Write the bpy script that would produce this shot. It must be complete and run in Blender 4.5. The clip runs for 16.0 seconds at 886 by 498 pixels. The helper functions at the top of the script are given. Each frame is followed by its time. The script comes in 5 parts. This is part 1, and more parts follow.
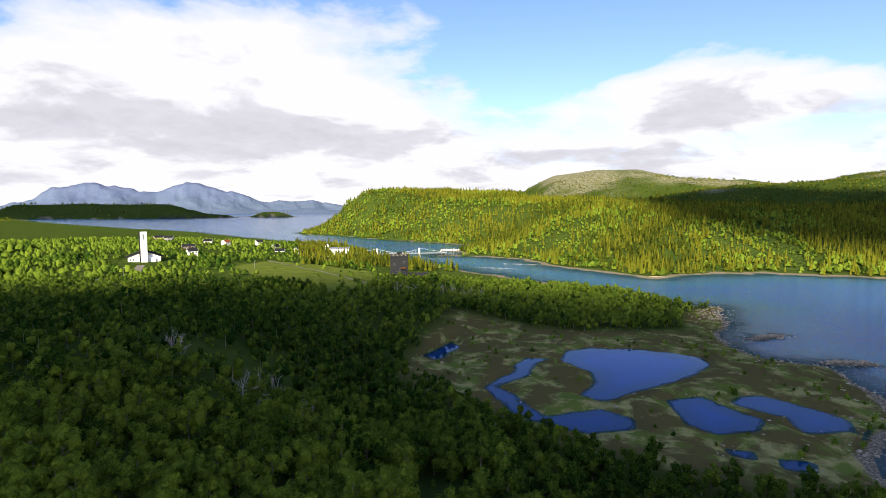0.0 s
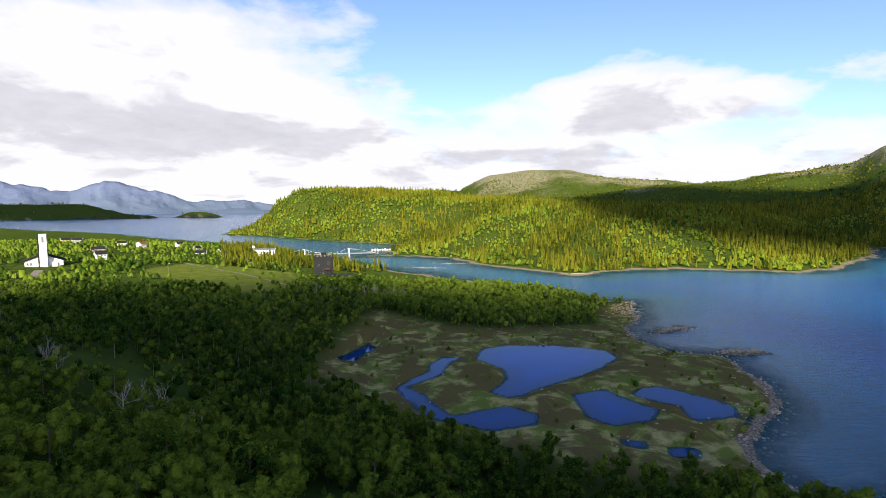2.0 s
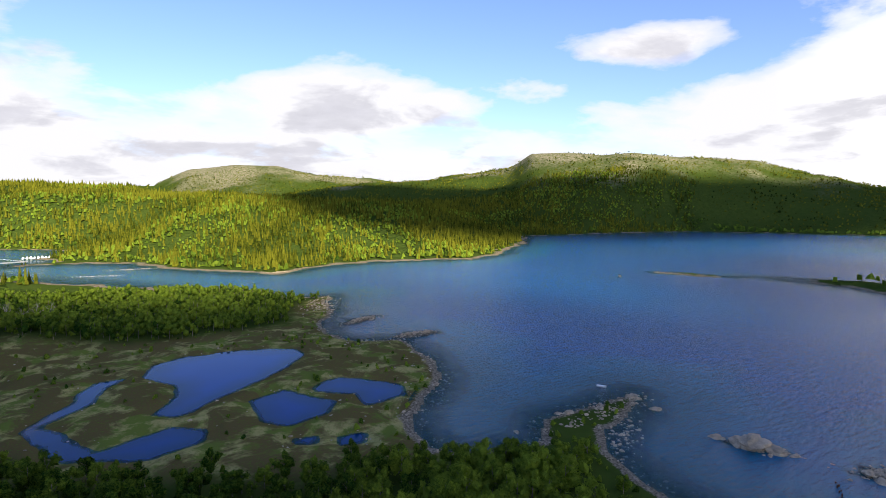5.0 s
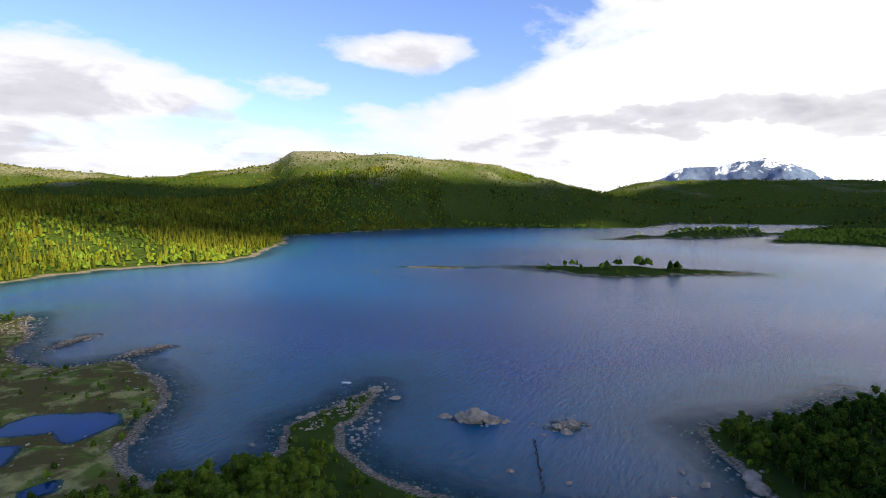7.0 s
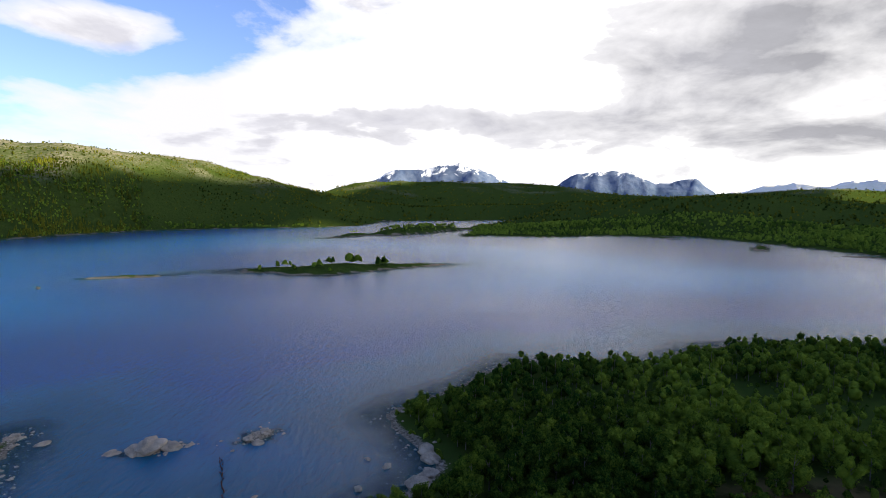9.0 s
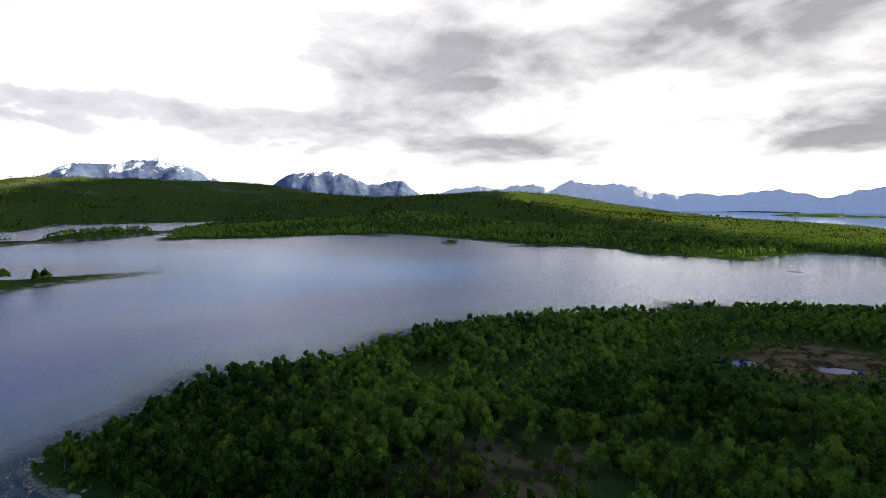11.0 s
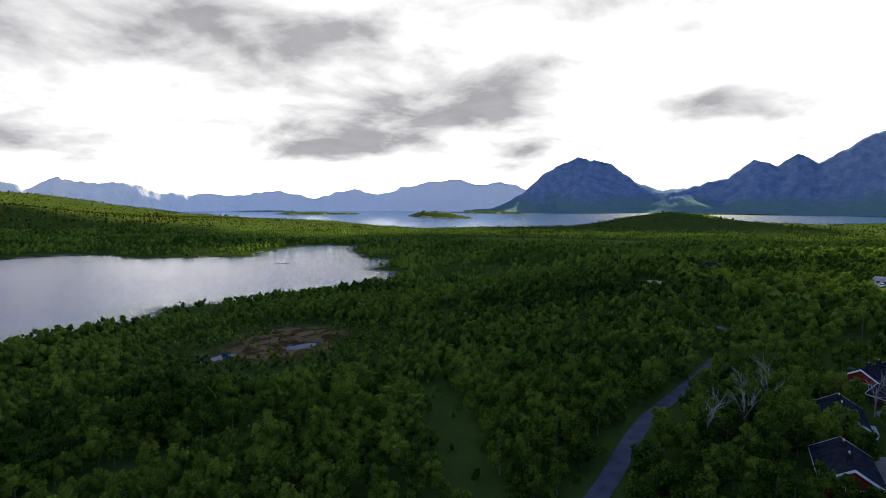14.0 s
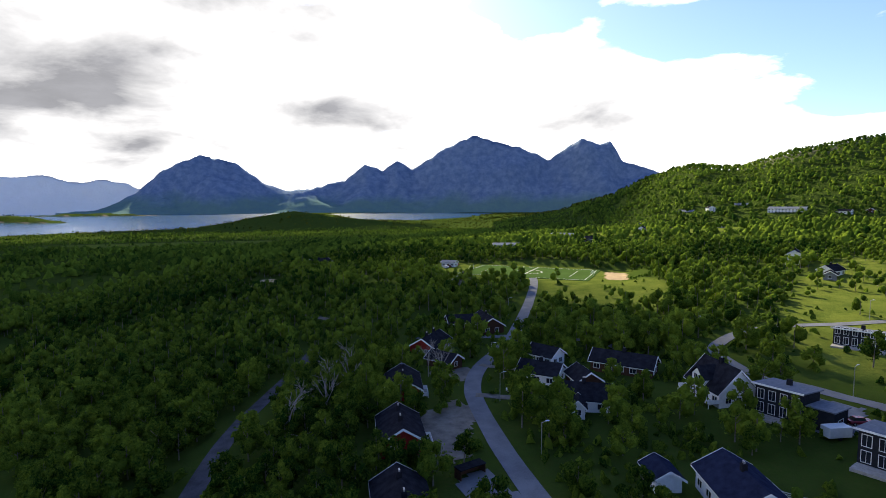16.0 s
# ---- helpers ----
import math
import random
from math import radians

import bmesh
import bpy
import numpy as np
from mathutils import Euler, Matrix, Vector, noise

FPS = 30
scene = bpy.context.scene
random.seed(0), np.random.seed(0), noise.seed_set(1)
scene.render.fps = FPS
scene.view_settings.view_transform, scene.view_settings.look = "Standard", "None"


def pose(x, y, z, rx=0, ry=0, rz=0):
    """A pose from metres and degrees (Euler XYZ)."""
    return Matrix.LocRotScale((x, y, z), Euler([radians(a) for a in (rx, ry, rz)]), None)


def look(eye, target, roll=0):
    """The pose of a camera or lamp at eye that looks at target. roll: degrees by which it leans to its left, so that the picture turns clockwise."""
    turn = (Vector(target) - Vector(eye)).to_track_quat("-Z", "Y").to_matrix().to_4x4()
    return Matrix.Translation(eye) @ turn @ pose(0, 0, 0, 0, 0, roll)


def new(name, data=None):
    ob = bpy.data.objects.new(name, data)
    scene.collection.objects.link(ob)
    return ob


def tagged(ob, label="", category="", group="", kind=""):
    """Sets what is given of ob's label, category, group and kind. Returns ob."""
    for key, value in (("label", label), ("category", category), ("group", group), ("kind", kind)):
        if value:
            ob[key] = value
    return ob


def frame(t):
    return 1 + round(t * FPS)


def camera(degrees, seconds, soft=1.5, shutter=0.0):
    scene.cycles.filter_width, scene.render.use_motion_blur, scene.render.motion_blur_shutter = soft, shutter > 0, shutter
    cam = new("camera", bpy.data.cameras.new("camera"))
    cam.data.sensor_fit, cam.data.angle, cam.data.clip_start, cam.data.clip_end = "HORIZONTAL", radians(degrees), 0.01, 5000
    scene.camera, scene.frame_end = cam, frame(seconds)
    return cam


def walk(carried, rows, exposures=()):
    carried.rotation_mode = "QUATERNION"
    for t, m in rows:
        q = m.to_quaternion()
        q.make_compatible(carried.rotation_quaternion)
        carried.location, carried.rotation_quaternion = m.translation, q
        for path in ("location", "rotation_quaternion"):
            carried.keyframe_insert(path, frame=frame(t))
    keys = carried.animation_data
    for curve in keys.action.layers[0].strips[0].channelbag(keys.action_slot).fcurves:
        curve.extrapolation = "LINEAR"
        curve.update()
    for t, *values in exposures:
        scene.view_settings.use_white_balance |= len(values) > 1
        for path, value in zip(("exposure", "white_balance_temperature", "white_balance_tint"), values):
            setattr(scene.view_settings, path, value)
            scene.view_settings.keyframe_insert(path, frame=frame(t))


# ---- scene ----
cam = camera(78.5, 16.0, soft=0.7)
METRES, EYE, TILT, LEAN, TURN = 92.0, 68.6, -4.75, 0.0, 0.0
ROWS = [
    (0.0, 0.0, 0.0, 0.0, 0.0, 0.0, -0.0),
    (0.5, 0.0278, 0.0042, -0.0001, 0.2, -0.0, -0.01),
    (1.0, 0.0581, 0.0082, 0.0001, -0.07, 0.0, 0.03),
    (1.5, 0.0887, 0.0117, 0.0004, -2.62, -0.02, 0.28),
    (2.0, 0.119, 0.0155, 0.0008, -6.46, -0.09, 0.62),
    (2.5, 0.1486, 0.0178, 0.0009, -11.38, -0.21, 1.05),
    (3.0, 0.1781, 0.0194, 0.0004, -16.37, -0.38, 1.48),
    (3.8, 0.2231, 0.0176, -0.0003, -24.59, -0.7, 2.12),
    (4.6, 0.2656, 0.0095, -0.0017, -31.79, -1.08, 2.58),
    (5.5, 0.3118, -0.0081, -0.0038, -41.25, -1.63, 3.19),
    (6.0, 0.3367, -0.0226, -0.0052, -47.04, -1.98, 3.53),
    (6.5, 0.36, -0.0391, -0.0066, -53.27, -2.44, 3.83),
    (7.0, 0.382, -0.0597, -0.0078, -59.97, -2.93, 4.06),
    (7.5, 0.4023, -0.0826, -0.0099, -67.05, -3.46, 4.26),
    (8.0, 0.4204, -0.1073, -0.0114, -74.13, -4.03, 4.41),
    (8.5, 0.4356, -0.1358, -0.0131, -81.26, -4.61, 4.5),
    (9.0, 0.4478, -0.166, -0.0153, -88.67, -5.2, 4.51),
    (9.8, 0.459, -0.2174, -0.0188, -100.2, -6.12, 4.39),
    (10.6, 0.4593, -0.2722, -0.0239, -112.09, -6.99, 4.04),
    (11.5, 0.4469, -0.3299, -0.0286, -124.78, -7.83, 3.55),
    (12.0, 0.4335, -0.3613, -0.0321, -132.25, -8.23, 3.18),
    (12.5, 0.4177, -0.3892, -0.0342, -139.44, -8.62, 2.79),
    (13.0, 0.3969, -0.4184, -0.0382, -147.68, -8.97, 2.26),
    (13.5, 0.3733, -0.4433, -0.0413, -156.63, -9.28, 1.64),
    (14.0, 0.3466, -0.4649, -0.0448, -165.9, -9.5, 0.98),
    (14.5, 0.3187, -0.4829, -0.0477, -175.18, -9.61, 0.28),
    (15.0, 0.2878, -0.4969, -0.0501, -184.45, -9.62, -0.39),
    (15.5, 0.2567, -0.5066, -0.0534, -193.84, -9.46, -1.08),
    (16.0, 0.225, -0.5126, -0.0563, -203.38, -9.19, -1.76),
]
EXPOSURES = [(0.0, 1.22), (16.0, 1.22)]
walk(cam, [(t, pose(0, 0, EYE, TILT, LEAN, TURN) @ pose(METRES * x, METRES * y, METRES * z, 90 + pitch, roll, yaw)) for t, x, y, z, yaw, pitch, roll in ROWS], EXPOSURES)

# ---- light ----
SUN_AZ, SUN_EL = 190.0, 28.0
to_sun = Vector((math.sin(radians(SUN_AZ)) * math.cos(radians(SUN_EL)), math.cos(radians(SUN_AZ)) * math.cos(radians(SUN_EL)), math.sin(radians(SUN_EL))))
sun = new("sun", bpy.data.lights.new("sun", "SUN"))
sun.data.energy, sun.data.angle, sun.data.color = 5.0, radians(0.6), (1.0, 0.86, 0.58)
sun.matrix_world = look((0, 0, 500), Vector((0, 0, 500)) - to_sun)


def link(nt, a, b):
    nt.links.new(a, b)


def node(nt, kind, **values):
    n = nt.nodes.new(kind)
    for key, value in values.items():
        n.inputs[key.replace("_", " ")].default_value = value
    return n


def maths(nt, op, a, b=None, clamp=False):
    n = nt.nodes.new("ShaderNodeMath")
    n.operation, n.use_clamp = op, clamp
    for k, v in enumerate((a, b)):
        if v is None:
            continue
        if isinstance(v, (int, float)):
            n.inputs[k].default_value = v
        else:
            link(nt, v, n.inputs[k])
    return n.outputs[0]


def ramp(nt, fac, *stops):
    n = nt.nodes.new("ShaderNodeValToRGB")
    el = n.color_ramp.elements
    while len(el) < len(stops):
        el.new(0.5)
    for e, (p, c) in zip(el, stops):
        e.position, e.color = p, (*c, 1) if len(c) == 3 else c
    link(nt, fac, n.inputs[0])
    return n.outputs[0]


def grey(v):
    return (v, v, v)


def mixed(nt, fac, a, b, blend="MIX"):
    n = nt.nodes.new("ShaderNodeMix")
    n.data_type, n.blend_type = "RGBA", blend
    for sock, v in ((n.inputs[0], fac), (n.inputs[6], a), (n.inputs[7], b)):
        if isinstance(v, (int, float)):
            sock.default_value = v
        elif isinstance(v, tuple):
            sock.default_value = (*v, 1)
        else:
            link(nt, v, sock)
    return n.outputs[2]


def fbm(nt, vec, scale, detail=6.0, rough=0.55, distortion=0.0):
    n = node(nt, "ShaderNodeTexNoise", Scale=scale, Detail=detail, Roughness=rough, Distortion=distortion)
    if vec is not None:
        link(nt, vec, n.inputs["Vector"])
    return n.outputs["Fac"]


world = bpy.data.worlds.new("world")
scene.world = world
world.use_nodes = True
nt = world.node_tree
nt.nodes.clear()
sky = nt.nodes.new("ShaderNodeTexSky")
sky.sky_type, sky.sun_disc, sky.sun_elevation, sky.sun_rotation = "NISHITA", False, radians(SUN_EL), radians(SUN_AZ)
sky.air_density, sky.dust_density, sky.ozone_density = 1.0, 0.4, 2.0
co = nt.nodes.new("ShaderNodeTexCoord").outputs["Generated"]
sep = nt.nodes.new("ShaderNodeSeparateXYZ")
link(nt, co, sep.inputs[0])
up = maths(nt, "MAXIMUM", sep.outputs[2], 0.0)
# the cloud layer, seen in perspective: the direction laid onto a level sheet
den = maths(nt, "ADD", up, 0.24)
flat = nt.nodes.new("ShaderNodeCombineXYZ")
link(nt, maths(nt, "DIVIDE", sep.outputs[0], den), flat.inputs[0])
link(nt, maths(nt, "DIVIDE", sep.outputs[1], den), flat.inputs[1])
link(nt, maths(nt, "MULTIPLY", up, 1.6), flat.inputs[2])
shape = fbm(nt, flat.outputs[0], 1.5, 10.0, 0.56, 0.15)
inner = fbm(nt, flat.outputs[0], 2.3, 10.0, 0.55, 0.25)
# bearing and height of the direction in degrees, counted from the middle of the turn
SKY_MID = 102.0
ca, sa = math.cos(radians(SKY_MID)), math.sin(radians(SKY_MID))
ahead = maths(nt, "ADD", maths(nt, "MULTIPLY", sep.outputs[0], sa), maths(nt, "MULTIPLY", sep.outputs[1], ca))
aside = maths(nt, "SUBTRACT", maths(nt, "MULTIPLY", sep.outputs[0], ca), maths(nt, "MULTIPLY", sep.outputs[1], sa))
bearing = maths(nt, "MULTIPLY", maths(nt, "ARCTAN2", aside, ahead), 57.2958)
raised = maths(nt, "MULTIPLY", maths(nt, "ARCSINE", sep.outputs[2]), 57.2958)
# cloud banks: bearing, height, half width, half height, weight
BANKS = [(-30, 8, 17, 8, 1.0), (-11, 8, 11, 4.6, 0.8), (-5, 16, 5, 2.2, 0.55), (-1, 18.5, 4, 2.0, 0.5), (0, 1, 60, 6.2, 1.0), (26, 9.6, 9, 2.2, 0.75), (56.4, 14.4, 6, 1.5, 0.85), (46, 11, 3.5, 1.3, 0.45),
         (78, 6.5, 17, 5.6, 1.1), (106, 15, 12, 9, 1.1), (83, 12.7, 4, 0.9, 0.5), (150, 8, 52, 15, 1.5), (229, 15.5, 9, 2.6, -0.95), (241, 8.5, 9, 1.8, -0.8), (214, 19, 7, 2.0, -0.8), (232, 6, 26, 16, 0.9)]
# their thick grey undersides
UNDERSIDES = [(87, 7.8, 10, 1.7, 0.9), (104, 7.6, 8, 1.5, 0.7), (118, 13, 10, 4.6, 0.95), (123, 5.3, 11, 1.4, 0.7), (149, 14, 12, 4.6, 0.95), (156, 6.3, 9, 1.6, 0.9), (170, 11, 7, 3.4, 1.0), (194, 9, 6, 1.3, 0.95),
              (186, 19, 8, 2.6, 0.6), (175, 5.6, 3, 1.0, 0.7), (218, 8.6, 4, 1.2, 0.7), (-27, 7, 16, 2.0, 0.75), (28, 8.2, 7, 1.1, 0.7), (14, 4.6, 9, 1.0, 0.6), (135, 20, 22, 5, 0.6)]


def heaped(nt, banks):
    """The sum of soft round weights at the given bearings and heights."""
    total = 0.0
    for b, e, wide, tall, weight in banks:
        u = maths(nt, "DIVIDE", maths(nt, "SUBTRACT", bearing, b - SKY_MID), wide)
        v = maths(nt, "DIVIDE", maths(nt, "SUBTRACT", raised, e), tall)
        q = maths(nt, "ADD", maths(nt, "MULTIPLY", u, u), maths(nt, "MULTIPLY", v, v))
        total = maths(nt, "ADD", maths(nt, "MULTIPLY", maths(nt, "POWER", 0.5, q), weight), total)
    return total


cover = maths(nt, "ADD", heaped(nt, BANKS), maths(nt, "MULTIPLY", maths(nt, "SUBTRACT", shape, 0.5), 2.6))
mask = ramp(nt, cover, (0.36, grey(0)), (0.52, grey(0.62)), (0.78, grey(1)))
sunny = maths(nt, "ADD", maths(nt, "MULTIPLY", sep.outputs[1], -0.9), 0.35, True)
bright = mixed(nt, sunny, (5.3, 5.25, 5.5), (13.5, 13.2, 12.9))
dull = mixed(nt, sunny, (4.0, 3.95, 4.4), (2.5, 2.5, 2.65))
thick = ramp(nt, maths(nt, "ADD", heaped(nt, UNDERSIDES), maths(nt, "MULTIPLY", maths(nt, "SUBTRACT", inner, 0.535), 3.0)), (0.08, grey(0)), (0.34, grey(0.70)), (0.75, grey(0.88)), (1.25, grey(1)))
wisps = fbm(nt, flat.outputs[0], 4.5, 9.0, 0.62, 0.3)
dull = mixed(nt, 1.0, dull, ramp(nt, wisps, (0.30, grey(0.80)), (0.70, grey(1.0))), "MULTIPLY")
cloud_colour = mixed(nt, thick, bright, dull)
clear_sky = mixed(nt, 1.0, sky.outputs[0], (0.90, 0.94, 1.25), "MULTIPLY")
mix_sky = mixed(nt, mask, clear_sky, cloud_colour)
bg = node(nt, "ShaderNodeBackground", Strength=0.081)
link(nt, mix_sky, bg.inputs[0])
out = nt.nodes.new("ShaderNodeOutputWorld")
link(nt, bg.outputs[0], out.inputs[0])


# ---- materials ----
def material(name):
    m = bpy.data.materials.new(name)
    m.use_nodes = True
    nt = m.node_tree
    bsdf = nt.nodes["Principled BSDF"]
    return m, nt, bsdf, nt.nodes.new("ShaderNodeTexCoord").outputs["Object"]


def plain(name, colour, rough=0.7, metal=0.0, vary=0.25, scale=1.5, bump=0.15):
    """Painted or weathered surface: one colour with two scales of wear and a fine relief."""
    m, nt, bsdf, co = material(name)
    a, b = fbm(nt, co, scale), fbm(nt, co, scale * 14, 3.0)
    dirt = maths(nt, "ADD", maths(nt, "MULTIPLY", a, 0.7), maths(nt, "MULTIPLY", b, 0.3))
    dark = tuple(c * (1 - vary) for c in colour)
    light = tuple(min(1, c * (1 + vary * 0.5)) for c in colour)
    link(nt, ramp(nt, dirt, (0.35, dark), (0.65, light)), bsdf.inputs["Base Color"])
    bsdf.inputs["Roughness"].default_value, bsdf.inputs["Metallic"].default_value = rough, metal
    bsdf.inputs["Specular IOR Level"].default_value = 0.0 if rough > 0.3 else 0.5
    if bump:
        n = node(nt, "ShaderNodeBump", Strength=bump, Distance=0.03)
        link(nt, b, n.inputs["Height"])
        link(nt, n.outputs[0], bsdf.inputs["Normal"])
    return m


def attribute(nt, name):
    n = nt.nodes.new("ShaderNodeAttribute")
    n.attribute_name = name
    return n.outputs["Fac"]


def ground_material():
    """Forest floor, meadow, bog, shingle, bare rock: what grows or lies where, by the sheet's own cover values."""
    m, nt, bsdf, co = material("ground")
    big, mid, fine = fbm(nt, co, 0.012, 6), fbm(nt, co, 0.12, 8, 0.62), fbm(nt, co, 1.3, 5, 0.65)
    # floor tone lowered: shade between crowns and on far hills is partly painted in
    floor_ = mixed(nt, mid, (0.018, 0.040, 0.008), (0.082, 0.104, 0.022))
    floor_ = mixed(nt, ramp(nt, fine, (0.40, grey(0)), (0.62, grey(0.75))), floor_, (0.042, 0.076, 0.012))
    meadow = mixed(nt, ramp(nt, maths(nt, "ADD", maths(nt, "MULTIPLY", mid, 0.6), maths(nt, "MULTIPLY", fine, 0.4)), (0.35, grey(0)), (0.65, grey(1))), (0.060, 0.092, 0.016), (0.140, 0.165, 0.032))
    bog = mixed(nt, ramp(nt, mid, (0.455, grey(0)), (0.535, grey(0.70)), (0.64, grey(0.92)), (0.82, grey(1))), (0.120, 0.150, 0.030), (0.360, 0.305, 0.120))
    bog = mixed(nt, ramp(nt, fbm(nt, co, 0.07, 6, 0.65, 0.5), (0.47, grey(0)), (0.56, grey(1))), (0.115, 0.088, 0.034), bog)
    bog = mixed(nt, ramp(nt, fine, (0.52, grey(0)), (0.68, grey(0.7))), bog, (0.095, 0.155, 0.022))
    stone = mixed(nt, ramp(nt, fine, (0.38, grey(0)), (0.62, grey(1))), (0.085, 0.072, 0.052), (0.30, 0.25, 0.18))
    rock = mixed(nt, ramp(nt, mid, (0.38, grey(0)), (0.66, grey(1))), (0.085, 0.105, 0.030), (0.30, 0.265, 0.215))
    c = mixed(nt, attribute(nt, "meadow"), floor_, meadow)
    peat = mixed(nt, ramp(nt, mid, (0.455, grey(0)), (0.535, grey(0.70)), (0.64, grey(0.92)), (0.82, grey(1))), (0.055, 0.036, 0.016), (0.19, 0.125, 0.055))
    c = mixed(nt, attribute(nt, "bog"), c, bog)
    c = mixed(nt, attribute(nt, "peat"), c, peat)
    c = mixed(nt, attribute(nt, "rock"), c, rock)
    edge = maths(nt, "ADD", attribute(nt, "shingle"), maths(nt, "MULTIPLY", maths(nt, "SUBTRACT", fine, 0.5), 0.9))
    c = mixed(nt, ramp(nt, edge, (0.35, grey(0)), (0.6, grey(1))), c, stone)
    bed = mixed(nt, ramp(nt, mid, (0.42, grey(0)), (0.56, grey(1))), (0.014, 0.020, 0.016), (0.065, 0.075, 0.055))
    c = mixed(nt, attribute(nt, "seabed"), c, bed)
    link(nt, c, bsdf.inputs["Base Color"])
    bsdf.inputs["Roughness"].default_value = 0.95
    bsdf.inputs["Specular IOR Level"].default_value = 0.0
    n = node(nt, "ShaderNodeBump", Strength=0.9, Distance=0.6)
    crowns = maths(nt, "MULTIPLY", maths(nt, "MULTIPLY", fbm(nt, co, 0.2, 3), attribute(nt, "canopy")), 9.0)
    link(nt, maths(nt, "ADD", crowns, maths(nt, "ADD", mid, maths(nt, "MULTIPLY", fine, 0.6))), n.inputs["Height"])
    link(nt, n.outputs[0], bsdf.inputs["Normal"])
    return m


def water_material(name, deep, mid, shallow, clear, rough, waves, gloss):
    """Water coloured by how deep its bed lies, clear at the edge, with wind ripples."""
    m, nt, bsdf, co = material(name)
    depth = attribute(nt, "depth")
    wob = maths(nt, "MULTIPLY", maths(nt, "SUBTRACT", fbm(nt, co, 0.03, 5), 0.5), 3.0)
    d = maths(nt, "MULTIPLY", maths(nt, "ADD", depth, maths(nt, "MULTIPLY", wob, maths(nt, "MULTIPLY", depth, 0.5))), 1 / 12.0, True)
    link(nt, ramp(nt, d, (0.0, shallow), (0.28, mid), (0.62, deep)), bsdf.inputs["Base Color"])
    bsdf.inputs["IOR"].default_value = 1.33
    bsdf.inputs["Specular IOR Level"].default_value = gloss
    bsdf.inputs["Roughness"].default_value = rough
    ripple = node(nt, "ShaderNodeTexNoise", Scale=0.35, Detail=6.0, Roughness=0.6)
    stretch = nt.nodes.new("ShaderNodeMapping")
    stretch.inputs["Scale"].default_value = (0.5, 1.6, 1.0)
    stretch.inputs["Rotation"].default_value = (0, 0, radians(35))
    link(nt, co, stretch.inputs[0])
    link(nt, stretch.outputs[0], ripple.inputs["Vector"])
    gust = ramp(nt, fbm(nt, co, 0.006, 4), (0.36, grey(0.72)), (0.60, grey(1)))
    n = node(nt, "ShaderNodeBump", Distance=0.75)
    # ripples flatten southwards so far water mirrors the bright sky from the camera
    place = nt.nodes.new("ShaderNodeSeparateXYZ")
    link(nt, co, place.inputs[0])
    southward_fade = ramp(nt, maths(nt, "MULTIPLY", maths(nt, "ADD", place.outputs[1], 1600.0), 1 / 1600.0, True), (0.0, grey(0.12)), (0.45, grey(0.35)), (0.75, grey(0.55)), (0.95, grey(1)))
    link(nt, maths(nt, "MULTIPLY", maths(nt, "MULTIPLY", gust, waves), southward_fade), n.inputs["Strength"])
    link(nt, ripple.outputs["Fac"], n.inputs["Height"])
    link(nt, n.outputs[0], bsdf.inputs["Normal"])
    see = nt.nodes.new("ShaderNodeBsdfTransparent")
    see.inputs[0].default_value = (0.45, 0.78, 0.92, 1)
    mx = nt.nodes.new("ShaderNodeMixShader")
    link(nt, ramp(nt, maths(nt, "MULTIPLY", depth, 1.0 / clear, True), (0.0, grey(0.25)), (1.0, grey(1))), mx.inputs[0])
    link(nt, see.outputs[0], mx.inputs[1])
    link(nt, bsdf.outputs[0], mx.inputs[2])
    link(nt, mx.outputs[0], nt.nodes["Material Output"].inputs[0])
    return m


def foliage(name, dark, light, through_=0.35):
    """Leaves: colour by each plant's own tint and by each leaf, some light passing through them."""
    m, nt, bsdf, co = material(name)
    nt.nodes.remove(bsdf)
    tint = attribute(nt, "tint")
    leaf = nt.nodes.new("ShaderNodeNewGeometry").outputs["Random Per Island"]
    thing = nt.nodes.new("ShaderNodeObjectInfo").outputs["Random"]
    fac = maths(nt, "ADD", maths(nt, "MULTIPLY", tint, 0.70), maths(nt, "ADD", maths(nt, "MULTIPLY", leaf, 0.36), maths(nt, "MULTIPLY", thing, 0.20)))
    tuft = fbm(nt, co, 3.2, 4, 0.7)
    fac = maths(nt, "ADD", fac, maths(nt, "MULTIPLY", maths(nt, "SUBTRACT", tuft, 0.5), 2.2))
    c = ramp(nt, fac, (0.10, dark), (1.10, light))
    bump = node(nt, "ShaderNodeBump", Strength=1.0, Distance=0.5)
    link(nt, tuft, bump.inputs["Height"])
    a, b = nt.nodes.new("ShaderNodeBsdfDiffuse"), nt.nodes.new("ShaderNodeBsdfTranslucent")
    link(nt, c, a.inputs[0])
    link(nt, c, b.inputs[0])
    link(nt, bump.outputs[0], a.inputs["Normal"])
    mx = nt.nodes.new("ShaderNodeMixShader")
    mx.inputs[0].default_value = through_
    link(nt, a.outputs[0], mx.inputs[1])
    link(nt, b.outputs[0], mx.inputs[2])
    link(nt, mx.outputs[0], nt.nodes["Material Output"].inputs[0])
    return m


